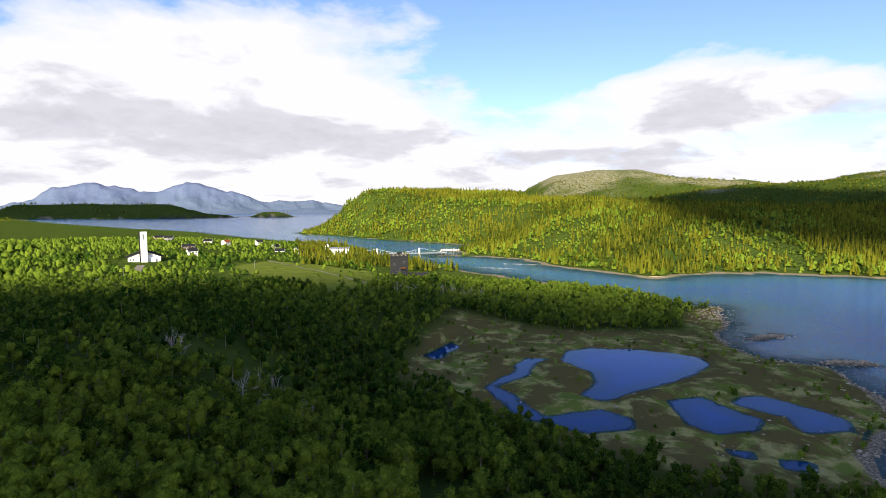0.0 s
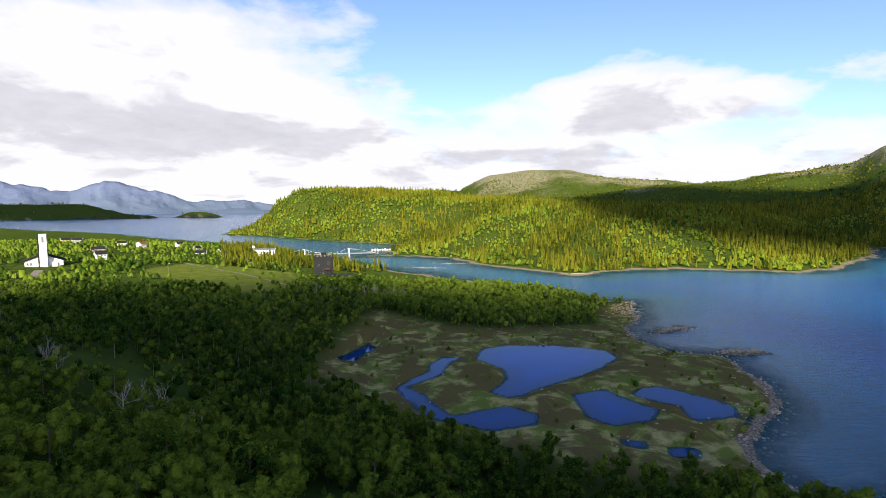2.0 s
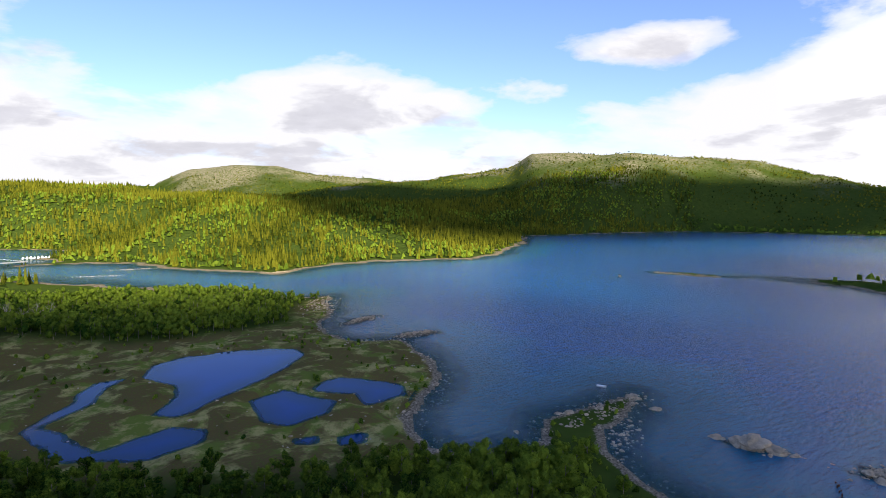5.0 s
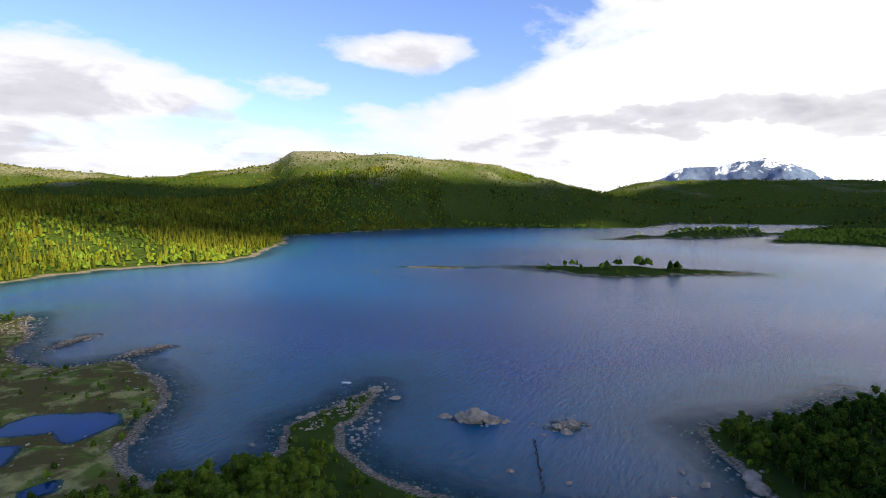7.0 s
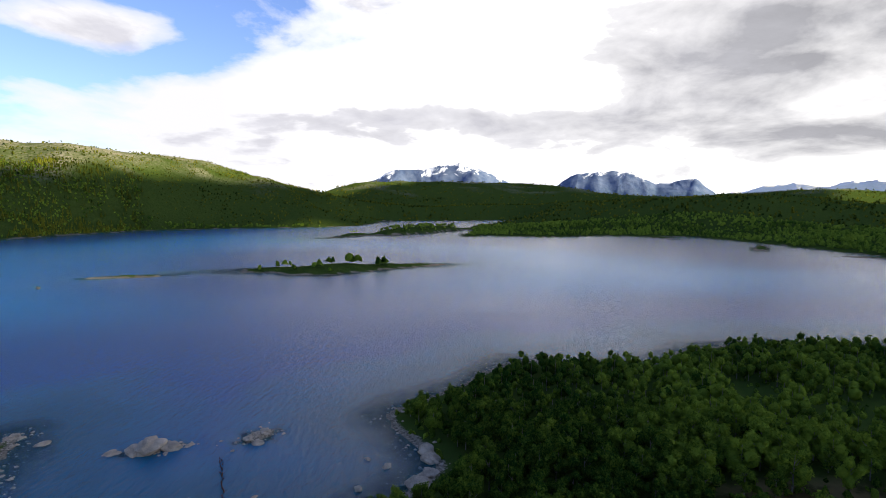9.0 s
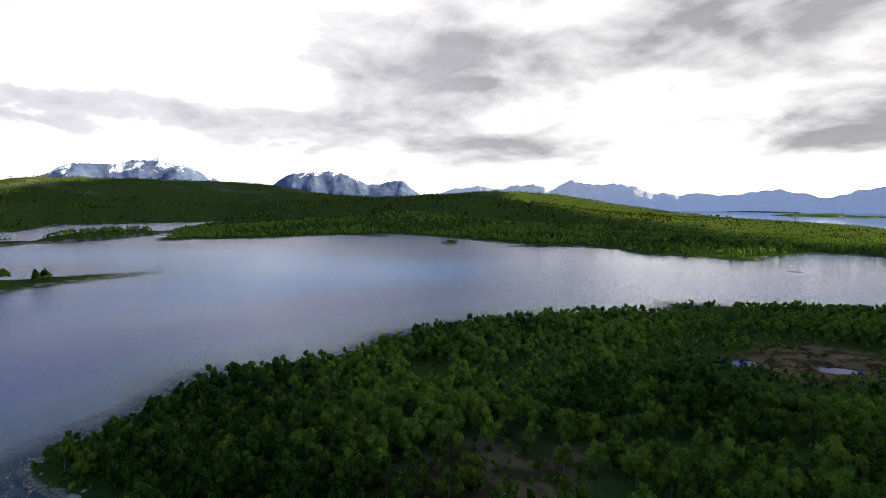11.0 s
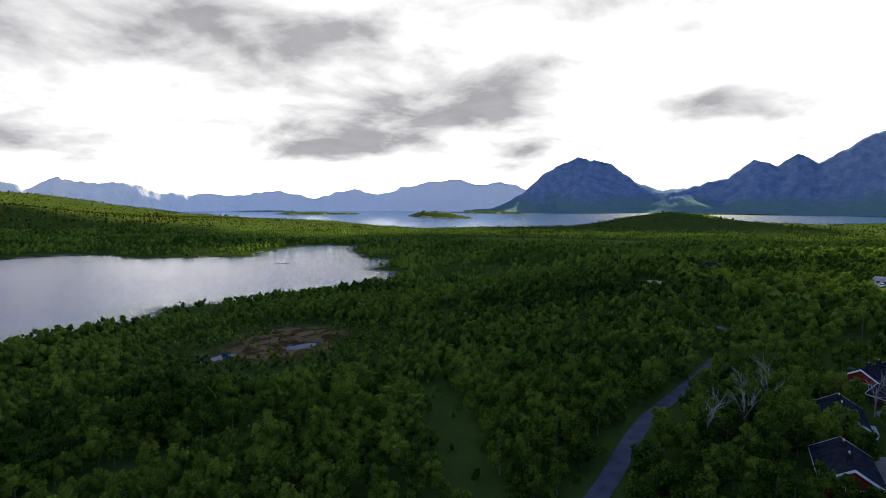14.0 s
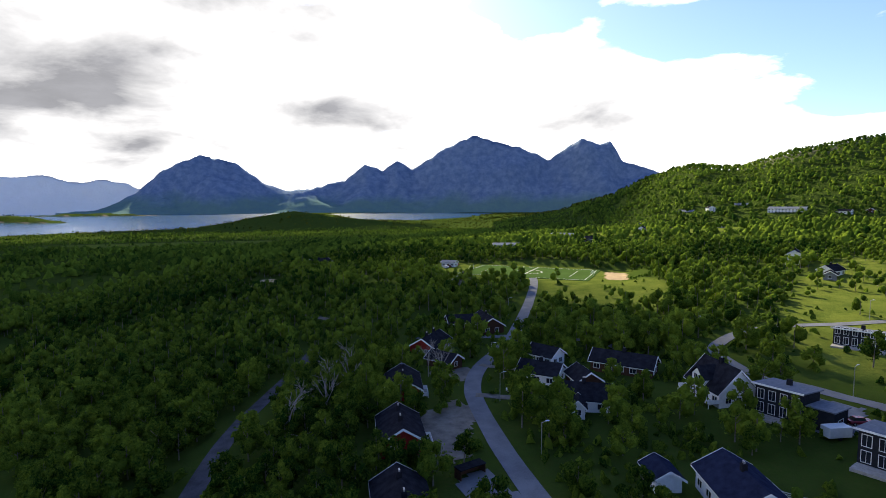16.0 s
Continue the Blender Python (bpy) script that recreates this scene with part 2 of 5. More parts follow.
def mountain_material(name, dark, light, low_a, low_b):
    """Far fells: grey-blue rock, green lower slopes, both haze-painted; old snow in the hollows."""
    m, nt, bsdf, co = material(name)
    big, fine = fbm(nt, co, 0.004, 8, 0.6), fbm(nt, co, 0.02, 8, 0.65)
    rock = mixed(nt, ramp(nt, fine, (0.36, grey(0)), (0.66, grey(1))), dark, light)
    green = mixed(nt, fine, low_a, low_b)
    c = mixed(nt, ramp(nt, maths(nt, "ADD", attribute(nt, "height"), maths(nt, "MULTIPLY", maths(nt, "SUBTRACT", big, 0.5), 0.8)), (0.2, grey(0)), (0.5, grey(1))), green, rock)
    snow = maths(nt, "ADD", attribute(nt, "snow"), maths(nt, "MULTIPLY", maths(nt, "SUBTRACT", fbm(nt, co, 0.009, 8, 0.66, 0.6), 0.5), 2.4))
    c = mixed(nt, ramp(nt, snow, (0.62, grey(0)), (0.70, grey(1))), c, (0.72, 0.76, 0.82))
    link(nt, c, bsdf.inputs["Base Color"])
    bsdf.inputs["Roughness"].default_value = 0.95
    bsdf.inputs["Specular IOR Level"].default_value = 0.0
    n = node(nt, "ShaderNodeBump", Strength=0.6, Distance=18.0)
    link(nt, fine, n.inputs["Height"])
    link(nt, n.outputs[0], bsdf.inputs["Normal"])
    return m


GROUND = ground_material()
SEA = water_material("sea_water", (0.0, 0.060, 0.195), (0.0, 0.085, 0.170), (0.004, 0.060, 0.085), 1.3, 0.13, 1.0, 0.42)
# the blue of reflected sky is put into the pools' base colour
POOL = water_material("bog_water", (0.0, 0.040, 0.230), (0.0, 0.035, 0.200), (0.004, 0.03, 0.09), 0.25, 0.03, 0.02, 0.14)
BIRCH = foliage("birch_leaves", (0.011, 0.042, 0.007), (0.190, 0.275, 0.030), 0.32)
# SPRUCE kept dark, partly to stand for cloud shade on the far fells
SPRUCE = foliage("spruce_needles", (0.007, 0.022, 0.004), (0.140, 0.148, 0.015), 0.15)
BARK = plain("bark", (0.20, 0.18, 0.15), 0.9, vary=0.5, scale=3)
# the blue of distance haze is put into the mountain rock colours
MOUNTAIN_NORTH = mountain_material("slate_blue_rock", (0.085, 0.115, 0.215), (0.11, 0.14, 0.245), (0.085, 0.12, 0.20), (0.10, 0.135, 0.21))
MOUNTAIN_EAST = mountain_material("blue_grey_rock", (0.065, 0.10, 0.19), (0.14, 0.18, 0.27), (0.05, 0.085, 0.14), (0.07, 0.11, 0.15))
# near-white: the haze before the southern chain is put into its base colours
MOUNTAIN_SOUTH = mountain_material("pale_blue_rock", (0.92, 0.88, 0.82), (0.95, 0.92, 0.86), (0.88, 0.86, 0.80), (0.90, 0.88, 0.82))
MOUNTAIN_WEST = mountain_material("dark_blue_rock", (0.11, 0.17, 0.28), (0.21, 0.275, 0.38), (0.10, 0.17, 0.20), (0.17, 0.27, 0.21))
STONE = plain("shore_stone", (0.37, 0.31, 0.23), 0.9, vary=0.5, scale=0.8, bump=0.5)


# ---- the lie of the land ----
CX, CY = 20.0, -22.0
LATTICE = np.random.RandomState(7).rand(256, 256)


def value_noise(x, y, size, seed=0):
    x, y = x / size + 37.3 * seed, y / size + 91.7 * seed
    i, j = np.floor(x).astype(int), np.floor(y).astype(int)
    u, v = x - i, y - j
    u, v = u * u * (3 - 2 * u), v * v * (3 - 2 * v)
    g = lambda a, b: LATTICE[a & 255, b & 255]
    return (g(i, j) * (1 - u) + g(i + 1, j) * u) * (1 - v) + (g(i, j + 1) * (1 - u) + g(i + 1, j + 1) * u) * v - 0.5


def rough_noise(x, y, size, octaves=4, seed=0):
    return sum(value_noise(x, y, size / 2 ** k, seed + k) / 2 ** k for k in range(octaves))


def step(a, b, v):
    u = np.clip((v - a) / (b - a), 0, 1)
    return u * u * (3 - 2 * u)


def outline_distance(poly, x, y):
    """Distance to a closed outline, negative inside."""
    p = np.array(poly, float)
    q = np.roll(p, -1, axis=0)
    best = np.full(x.shape, 1e18)
    inside = np.zeros(x.shape, bool)
    for (ax, ay), (bx, by) in zip(p, q):
        dx, dy = bx - ax, by - ay
        k = np.clip(((x - ax) * dx + (y - ay) * dy) / (dx * dx + dy * dy + 1e-9), 0, 1)
        best = np.minimum(best, (x - ax - k * dx) ** 2 + (y - ay - k * dy) ** 2)
        if ay != by:
            inside ^= ((ay > y) != (by > y)) & (x < ax + (y - ay) * dx / dy)
    d = np.sqrt(best)
    return np.where(inside, -d, d)


def line_distance(line, x, y):
    best = np.full(x.shape, 1e18)
    for (ax, ay), (bx, by) in zip(line, line[1:]):
        dx, dy = bx - ax, by - ay
        k = np.clip(((x - ax) * dx + (y - ay) * dy) / (dx * dx + dy * dy), 0, 1)
        best = np.minimum(best, (x - ax - k * dx) ** 2 + (y - ay - k * dy) ** 2)
    return np.sqrt(best)


# shores, from the sound past the marsh and round the lagoon
SHORE_MARSH = [(-108, 767), (-68, 687), (-15, 604), (27, 553), (80, 480), (125, 415), (160, 370), (187, 358), (177, 342), (166, 312), (150, 290), (137, 256), (143, 237), (163, 224),
               (162, 210), (155, 188), (146, 170), (136, 158), (114, 141), (109, 125), (108, 118), (117, 110), (136, 105), (149, 116), (157, 115), (183, 112), (190, 111), (180, 104)]
SHORE_WOOD = [(164, 99), (156, 97), (148, 91), (143, 82), (139, 66), (138, 54), (140, 35), (150, 10), (160, -1), (170, -8), (176, -12), (186, -5), (206, 9), (222, -5), (240, -20),
              (266, -39), (266, -56), (262, -75), (264, -97), (292, -123), (300, -170), (298, -230), (280, -267), (266, -288), (292, -330), (250, -370), (215, -416), (196, -443)]
SHORE_SOUTH = [(190, -475), (204, -541), (233, -552), (245, -634), (291, -670), (328, -732), (375, -835), (415, -841), (454, -803), (450, -696), (429, -635), (465, -622), (548, -577),
               (590, -599), (629, -602), (724, -540), (919, -500), (1044, -455), (1063, -316), (1021, -172), (1042, -72), (1009, -30), (1418, -64), (1799, -205), (1662, 198), (1388, 219)]
SHORE_FELLS = [(1299, 309), (1233, 494), (1120, 640), (885, 709), (752, 734), (639, 624), (540, 561), (473, 503), (420, 486), (368, 510), (320, 532), (272, 530), (226, 513),
               (195, 495), (165, 530), (127, 588), (95, 666), (63, 695), (20, 709), (-8, 712), (-8, 724), (24, 736), (10, 790), (36, 830), (43, 893), (-24, 959), (-112, 1034), (-223, 1163), (-319, 1228)]
SHORE_FJORD = [(-350, 1300), (-350, 1450), (-330, 1900), (-420, 2500), (-600, 3300), (-500, 5200), (-3800, 5200), (-3000, 3400), (-1298, 1849), (-872, 1510), (-641, 1354), (-328, 1034), (-181, 893)]
SOUND = SHORE_MARSH + SHORE_WOOD + SHORE_SOUTH + SHORE_FELLS + SHORE_FJORD
SOUTH_FJORD = [(4300, -3700), (3369, -3200), (2214, -2700), (1300, -2050), (937, -1900), (620, -1560), (440, -1440), (280, -1560), (80, -1660), (-120, -1950), (-330, -2900), (-500, -4800), (2500, -5200), (4600, -4500)]
WEST_LAKE = [(-740, -2050), (-560, -2250), (-700, -3600), (-1500, -3700), (-1750, -3250), (-1100, -2350)]
# islands: centre, half length, half width, turn, height
ISLANDS = [(568, 97, 88, 22, -72, 2.6), (556, 95, 50, 30, -64, 3.0), (497, 268, 31, 7, -73, 1.2), (1150, 60, 190, 40, -38, 9), (676, -575, 100, 11, 70, 1.6), (-1750, 2650, 620, 210, 12, 62), (-900, 2870, 130, 50, 0, 26),
           (700, -2560, 260, 70, -50, 20), (1500, -2900, 260, 40, 25, 12), (2300, -3600, 300, 40, 30, 12), (600, -3600, 300, 50, -10, 14), (168, 275, 13, 3.4, 20, 0.7), (175, 228.5, 11, 3.4, -5, 0.7), (440, 300, 9, 2, 40, 0.4), (181, 67, 4.5, 2.0, -72, 0.5), (190.5, 41, 4.5, 2.4, -35, 0.4),
           (1050, -380, 60, 14, 10, 1.2), (820, -450, 50, 9, -30, 0.9)]
POND_WEST = [(45, 235), (38, 228), (35, 213), (20, 199), (27, 184), (33, 170), (52, 175), (61, 167), (58, 160), (44, 157), (25, 168), (15, 198), (28, 216), (36, 236)]
POND_NORTH = [(57, 248), (70, 252), (85, 252), (101, 246), (113, 238), (115, 227), (102, 214), (88, 203), (74, 195), (54, 183), (50, 189), (59, 202), (60, 216), (52, 232)]
POND_MID = [(78, 184), (91, 187), (97, 176), (101, 167), (94, 160), (82, 157), (77, 164)]
POND_EAST = [(98, 181), (106, 188), (113, 189), (119, 181), (128, 166), (124, 158), (108, 157), (110, 169)]
POND_SMALL = [(-10, 240), (4, 265), (8, 255), (-2, 233)]
PONDS = [POND_WEST, POND_NORTH, POND_MID, POND_EAST, POND_SMALL, [(79, 147), (86, 145), (84, 140), (78, 142)], [(90, 140), (97, 138), (94, 133), (88, 135)],
         [(188, -236), (184, -250), (178, -252), (177, -243), (182, -236)], [(160, -260), (152, -268), (150, -280), (156, -278), (163, -268)]]
MARSH = [(-22, 210), (-8, 265), (6, 312), (48, 286), (126, 284), (150, 335), (190, 362), (180, 180), (125, 125), (104, 108), (95, 114), (72, 121), (52, 137), (23, 149), (7, 176)]
BOG = [(187, -232), (195, -272), (189, -300), (161, -307), (137, -284), (136, -253), (154, -237)]
HEATH = [(162, -69), (163, -101), (138, -123), (120, -104), (122, -72), (137, -59)]
VILLAGE_MEADOW = [(-182, 460), (-176, 545), (-126, 545), (-72, 505), (-48, 425), (-36, 340), (-66, 330), (-125, 385)]
FIELD = [(-140, -290), (-190, -255), (-146, -203), (-122, -208), (-116, -240)]
SLOPE_MEADOW = [(-118, -128), (-150, -162), (-205, -196), (-262, -226), (-335, -250), (-300, -180), (-200, -130), (-135, -108)]
FAR_FIELDS = [(-60, -900), (260, -960), (240, -1050), (-90, -1020)]
SUNNY_FIELD = [(-300, -470), (-430, -420), (-520, -460), (-420, -540), (-320, -540)]
ROAD = [(-20, -92), (-24, -116), (-26.7, -130), (-31.5, -148), (-35.8, -161.5), (-46, -177), (-61.5, -190.7), (-70, -199), (-93, -228), (-124, -270), (-141, -296), (-150, -322)]
OLD_ROAD = [(37, -96), (32, -122), (25, -140), (17, -167), (-2, -204), (-10, -222)]
WOOD_RIDES = [[(148, -97), (138, -119), (123, -141), (103, -168), (77, -207)], [(47, -129), (54, -146), (62, -165), (72, -194), (77, -207)]]
HILL_ROAD = [(-104, -84), (-106, -111), (-104.6, -124), (-101, -137), (-106, -150), (-112, -158), (-130, -165), (-149, -163), (-177, -150), (-240, -120)]
VILLAGE_ROAD = [(-255, 455), (-223, 387), (-215, 345), (-204, 306), (-205, 270)]
MEADOW_PATH = [(-58, 405), (-68, 420), (-99, 464), (-133, 498), (-190, 560)]
PITCH = (-153, -320, 76, 50, 133.0, 26.5)
# ridges: bearing and height of the crest, at one distance
HEADLAND = [(345, 10), (346.5, 26), (347.5, 43), (349.5, 72), (354, 82), (360, 84), (366, 78), (371, 77), (377, 72), (387, 64), (395, 50), (402, 20)]
HEADLAND_WEST = [(345.5, 8), (346.5, 30), (347.5, 56), (349.5, 86), (354, 96), (360, 98), (366, 90), (371, 60), (376, 20)]
DOME = [(358, 90), (362, 122), (364, 138), (368, 122), (371, 203), (375, 227), (379, 219), (383, 169), (389, 164), (394, 140), (400, 90)]
EAST_FELL = [(14, 40), (20, 85), (29, 122), (36, 152), (42.5, 176), (44.7, 222), (48, 217), (51.5, 205), (54.6, 212), (60, 199), (65.3, 180), (70, 140), (73.5, 105), (77, 80), (80, 58), (90, 30)]
DARK_FELL = [(66, 40), (71, 70), (76, 105), (81, 155), (88, 168), (94, 170), (99, 153), (104, 111), (109, 82), (112, 76), (118, 98), (123, 127), (129, 105), (135, 50), (140, 12), (146, 0)]
LOW_FELL = [(78, 30), (86, 44), (98, 50), (110, 66), (119, 78), (128, 50), (137, 22), (148, 8), (157, 0), (164, 0)]
WEST_FELL = [(208, 20), (215, 48), (220, 87), (223.5, 131), (227, 155), (229, 150), (231, 146), (235, 168), (241, 196), (250, 205), (270, 160), (300, 120), (318, 50)]
KNOLL = [(178, 5), (185, 34), (188, 48), (192, 30), (198, 16), (204, 0)]
RIDGES = [(HEADLAND, 1080, 330, 420), (HEADLAND_WEST, 1440, 330, 420), (DOME, 2700, 620, 700), (EAST_FELL, 1900, 520, 700), (DARK_FELL, 3300, 700, 900), (LOW_FELL, 1800, 420, 700), (WEST_FELL, 1400, 520, 800), (KNOLL, 1500, 160, 200)]


def shore_distance(x, y):
    """Metres from the nearest shore of sea or lagoon; negative in the water."""
    d = np.minimum(np.minimum(outline_distance(SOUND, x, y), outline_distance(SOUTH_FJORD, x, y)), outline_distance(WEST_LAKE, x, y))
    r = np.hypot(x - CX, y - CY)
    size = np.clip(r / 160, 1, 8)
    d = d + size * (3.2 * rough_noise(x, y, 22, 3, 5) + 1.6 * rough_noise(x, y, 7, 2, 9)) * 0.8
    lift = np.zeros(x.shape)
    for ix, iy, a, b, turn, h in ISLANDS:
        c, s = math.cos(radians(turn)), math.sin(radians(turn))
        u, v = ((x - ix) * c + (y - iy) * s) / a, (-(x - ix) * s + (y - iy) * c) / b
        q = 1 - np.hypot(u, v) + 0.55 * rough_noise(x, y, max(b, 8) * 1.2, 4, 3)
        d = np.maximum(d, np.where(q > -0.9, q * b, -1e9))
        lift = np.maximum(lift, h * np.clip(q * 1.6, 0, 1))
    return d, lift


def pond_distance(x, y):
    d = np.full(x.shape, 1e9)
    for p in PONDS:
        d = np.minimum(d, outline_distance(p, x, y))
    near = (np.hypot(x - 60, y - 200) < 160) | (np.hypot(x - 165, y + 265) < 50)
    return np.where(near, d + 2.2 * rough_noise(x, y, 9, 3, 14), 1e9)


def lie(x, y):
    """Height and covers of the ground at x, y (arrays)."""
    x, y = np.asarray(x, float), np.asarray(y, float)
    r = np.hypot(x - CX, y - CY)
    az = np.degrees(np.arctan2(x - CX, y - CY)) % 360
    d, lift = shore_distance(x, y)
    marsh = step(6, -10, outline_distance(MARSH, x, y) + 5 * rough_noise(x, y, 18, 3, 21))
    bog = step(6, -8, outline_distance(BOG, x, y) + 6 * rough_noise(x, y, 14, 3, 22))
    heath = step(6, -6, outline_distance(HEATH, x, y) + 10 * rough_noise(x, y, 12, 3, 23)) * 0.8
    low = np.clip(1 - np.hypot((x - 60) / 150, (y - 195) / 120), 0, 1)
    north = step(130, 330, y)
    plateau = 21.5 * step(40, 220, d) * (1 - 0.5 * north) * (1 - step(700, 1400, r) * 0.55) * (1 - step(0, 0.45, low)) * (1 - 0.85 * step(-380, -900, y)) * (1 - 0.92 * step(190, 0, outline_distance(BOG, x, y)))
    land = 0.15 + 1.1 * step(0, 22, d) + plateau + 0.045 * (1 - 0.55 * north) * np.clip(-x - 50, 0, 700) * step(60, 260, d) * step(1500, 500, r) + lift
    fells = np.zeros(x.shape)
    for crest, r0, front, back in RIDGES:
        b, h = zip(*crest)
        a = np.where(az < b[0] - 5, az + 360, az)
        top = np.interp(a, b, h, 0, 0)
        off = r - r0 * (1 + 0.05 * np.sin(a * 0.21))
        bell = np.exp(-(off / np.where(off < 0, front, back)) ** 2)
        fells = np.maximum(fells, top * bell)
    inland = step(0, 180, d)
    relief = rough_noise(x, y, 240, 6, 31)
    land = np.maximum(land, fells * inland * (1 + 0.16 * relief * step(0.99, 0.6, fells / (fells.max() + 1)))) + inland * step(150, 900, r) * (5 - 3 * step(-400, -900, y)) * relief + 0.5 * rough_noise(x, y, 15, 3, 33) * step(8, 40, d)
    c, q = math.cos(radians(PITCH[4])), math.sin(radians(PITCH[4]))
    pitch_off = np.maximum(np.abs((x - PITCH[0]) * c + (y - PITCH[1]) * q) - PITCH[2] / 2 - 14, np.abs(-(x - PITCH[0]) * q + (y - PITCH[1]) * c) - PITCH[3] / 2 - 2)
    land = land + (PITCH[5] - land) * step(14, 0, pitch_off)
    pd = pond_distance(x, y)
    land = np.where(pd < 4, np.minimum(land, 0.16 + 0.16 * pd), land)
    shelf = 1 - 0.62 * step(430, 520, y) * step(1000, 700, r)
    sea = np.maximum(-shelf * 0.085 * (-d) - 0.12 * (-d) * step(20, 120, -d), -14) - 0.15
    h = np.where(d > 0, land, sea)
    meadow = np.zeros(x.shape)
    for p in (VILLAGE_MEADOW, FIELD, SLOPE_MEADOW, FAR_FIELDS, SUNNY_FIELD):
        meadow = np.maximum(meadow, step(5, -3, outline_distance(p, x, y) + 3 * rough_noise(x, y, 10, 2, 41)))
    return dict(h=h, d=d, r=r, az=az, marsh=marsh * (d > 0), bog=np.maximum(bog, heath), wet=bog, meadow=np.maximum(meadow, step(4, 0, pitch_off)), pond=pd, fells=fells)


# ---- ground, water ----
def add_mesh(name, verts, faces, mats, smooth=True, attrs=(), mat_index=None):
    """One mesh from arrays of corners and of triangles or quads."""
    me = bpy.data.meshes.new(name)
    verts, faces = np.asarray(verts, np.float32), np.asarray(faces, np.int32)
    n = faces.shape[1]
    me.vertices.add(len(verts))
    me.vertices.foreach_set("co", verts.ravel())
    me.loops.add(faces.size)
    me.loops.foreach_set("vertex_index", faces.ravel())
    me.polygons.add(len(faces))
    me.polygons.foreach_set("loop_start", np.arange(0, faces.size, n, dtype=np.int32))
    me.polygons.foreach_set("use_smooth", np.full(len(faces), smooth))
    for m in mats:
        me.materials.append(m)
    if mat_index is not None:
        me.polygons.foreach_set("material_index", np.asarray(mat_index, np.int32))
    for key, values in attrs:
        a = me.attributes.new(key, "FLOAT", "POINT")
        a.data.foreach_set("value", np.asarray(values, np.float32))
    me.update(calc_edges=True)
    return me


def polar_grid(bearings, radii):
    a, r = np.meshgrid(np.radians(bearings), radii)
    x, y = CX + r * np.sin(a), CY + r * np.cos(a)
    na, nr = len(bearings), len(radii)
    i, j = np.meshgrid(np.arange(na), np.arange(nr - 1))
    k = (i + 1) % na
    quads = np.stack([j * na + i, (j + 1) * na + i, (j + 1) * na + k, j * na + k], -1).reshape(-1, 4)[:, ::-1]
    return x.ravel(), y.ravel(), quads


seen = np.concatenate([np.arange(-42, 246, 0.40), np.arange(246, 318, 3.0)])
rings = [1.0, 15, 30, 45, 56]
while rings[-1] < 4700:
    rings.append(rings[-1] + max(1.6, rings[-1] * 0.0135))
gx, gy, quads = polar_grid(seen, rings)
G = lie(gx, gy)
beach = np.where((gy > 440) & (gx > -60), 15.0, 5.0)
shingle = step(beach, 0.5, G["d"]) * step(-6, -1, G["d"])
rock_cover = np.clip(step(125, 205, G["h"] + 110 * rough_noise(gx, gy, 160, 5, 51)), 0, 1)
ground = tagged(new("ground", add_mesh("ground", np.stack([gx, gy, G["h"]], 1), quads, [GROUND], True,
    [("shingle", shingle), ("meadow", G["meadow"]), ("bog", G["marsh"]), ("peat", G["bog"]), ("canopy", step(420, 560, G["r"]) * (G["h"] > 1.5) * (1 - G["meadow"])), ("rock", rock_cover), ("seabed", step(0.3, -0.6, G["h"]))])),
    "rolling coastal land with woods, marsh and shingle shores", "ground", kind="structure")
wx, wy, wquads = polar_grid(seen[::2], rings[::2])
water = tagged(new("water", add_mesh("water", np.stack([wx, wy, np.zeros(len(wx))], 1), wquads, [SEA], True, [("depth", np.clip(-lie(wx, wy)["h"], 0, 14))])),
    "calm blue and turquoise sea water round the shores", "water", kind="structure")

# bog pools in the marsh
for x0, x1, y0, y1, words in ((-20, 135, 128, 270, "still dark blue pools of bog water in the marsh"), (140, 200, -300, -225, "small grey pools in the brown peat bog")):
    px_, py_ = np.meshgrid(np.arange(x0, x1, 2.0), np.arange(y0, y1, 2.0))
    pool_ids = np.arange(px_.size).reshape(px_.shape)
    pd = pond_distance(px_.ravel(), py_.ravel()).reshape(px_.shape)
    cells = np.stack([pool_ids[:-1, :-1], pool_ids[:-1, 1:], pool_ids[1:, 1:], pool_ids[1:, :-1]], -1)[(pd[:-1, :-1] < 5) | (pd[1:, 1:] < 5)]
    used, cells = np.unique(cells, return_inverse=True)
    pool_xy = np.stack([px_.ravel()[used], py_.ravel()[used], np.full(len(used), 0.30)], 1)
    tagged(new("pool_water", add_mesh("pool_water", pool_xy, cells.reshape(-1, 4), [POOL], True, [("depth", np.clip(-0.3 * pd.ravel()[used], 0, 4))])), words, "water", kind="structure")

# ---- far mountains ----
FELLS_NORTH = [(317, 40), (321, 66), (323.2, 110), (324.4, 186), (326.7, 208), (330.1, 185), (332.1, 147), (334.7, 232), (338.2, 168), (341.8, 84), (345.6, 90), (349, 66), (354, 50), (358, 30)]
FELLS_SNOWY = [(72, 40), (75.6, 95), (80.2, 165), (83.6, 289), (86.6, 314), (90.4, 351), (93.6, 270), (95.4, 193), (97.7, 148), (100.3, 170), (101.7, 250), (104.4, 280), (107.1, 290), (109.8, 185), (113.2, 229), (115.2, 115), (117.5, 70)]
FELLS_SOUTH = [(116, 110), (118.2, 150), (121.3, 192), (123.4, 158), (126.9, 212), (128.6, 163), (130.9, 221), (133.2, 188), (136.7, 190), (139.1, 120), (145, 125), (149.6, 149), (153, 100), (156.3, 168), (159, 138), (162.5, 199), (165.5, 241), (167.9, 252), (170, 208), (171.8, 236), (173.7, 185), (176, 120)]
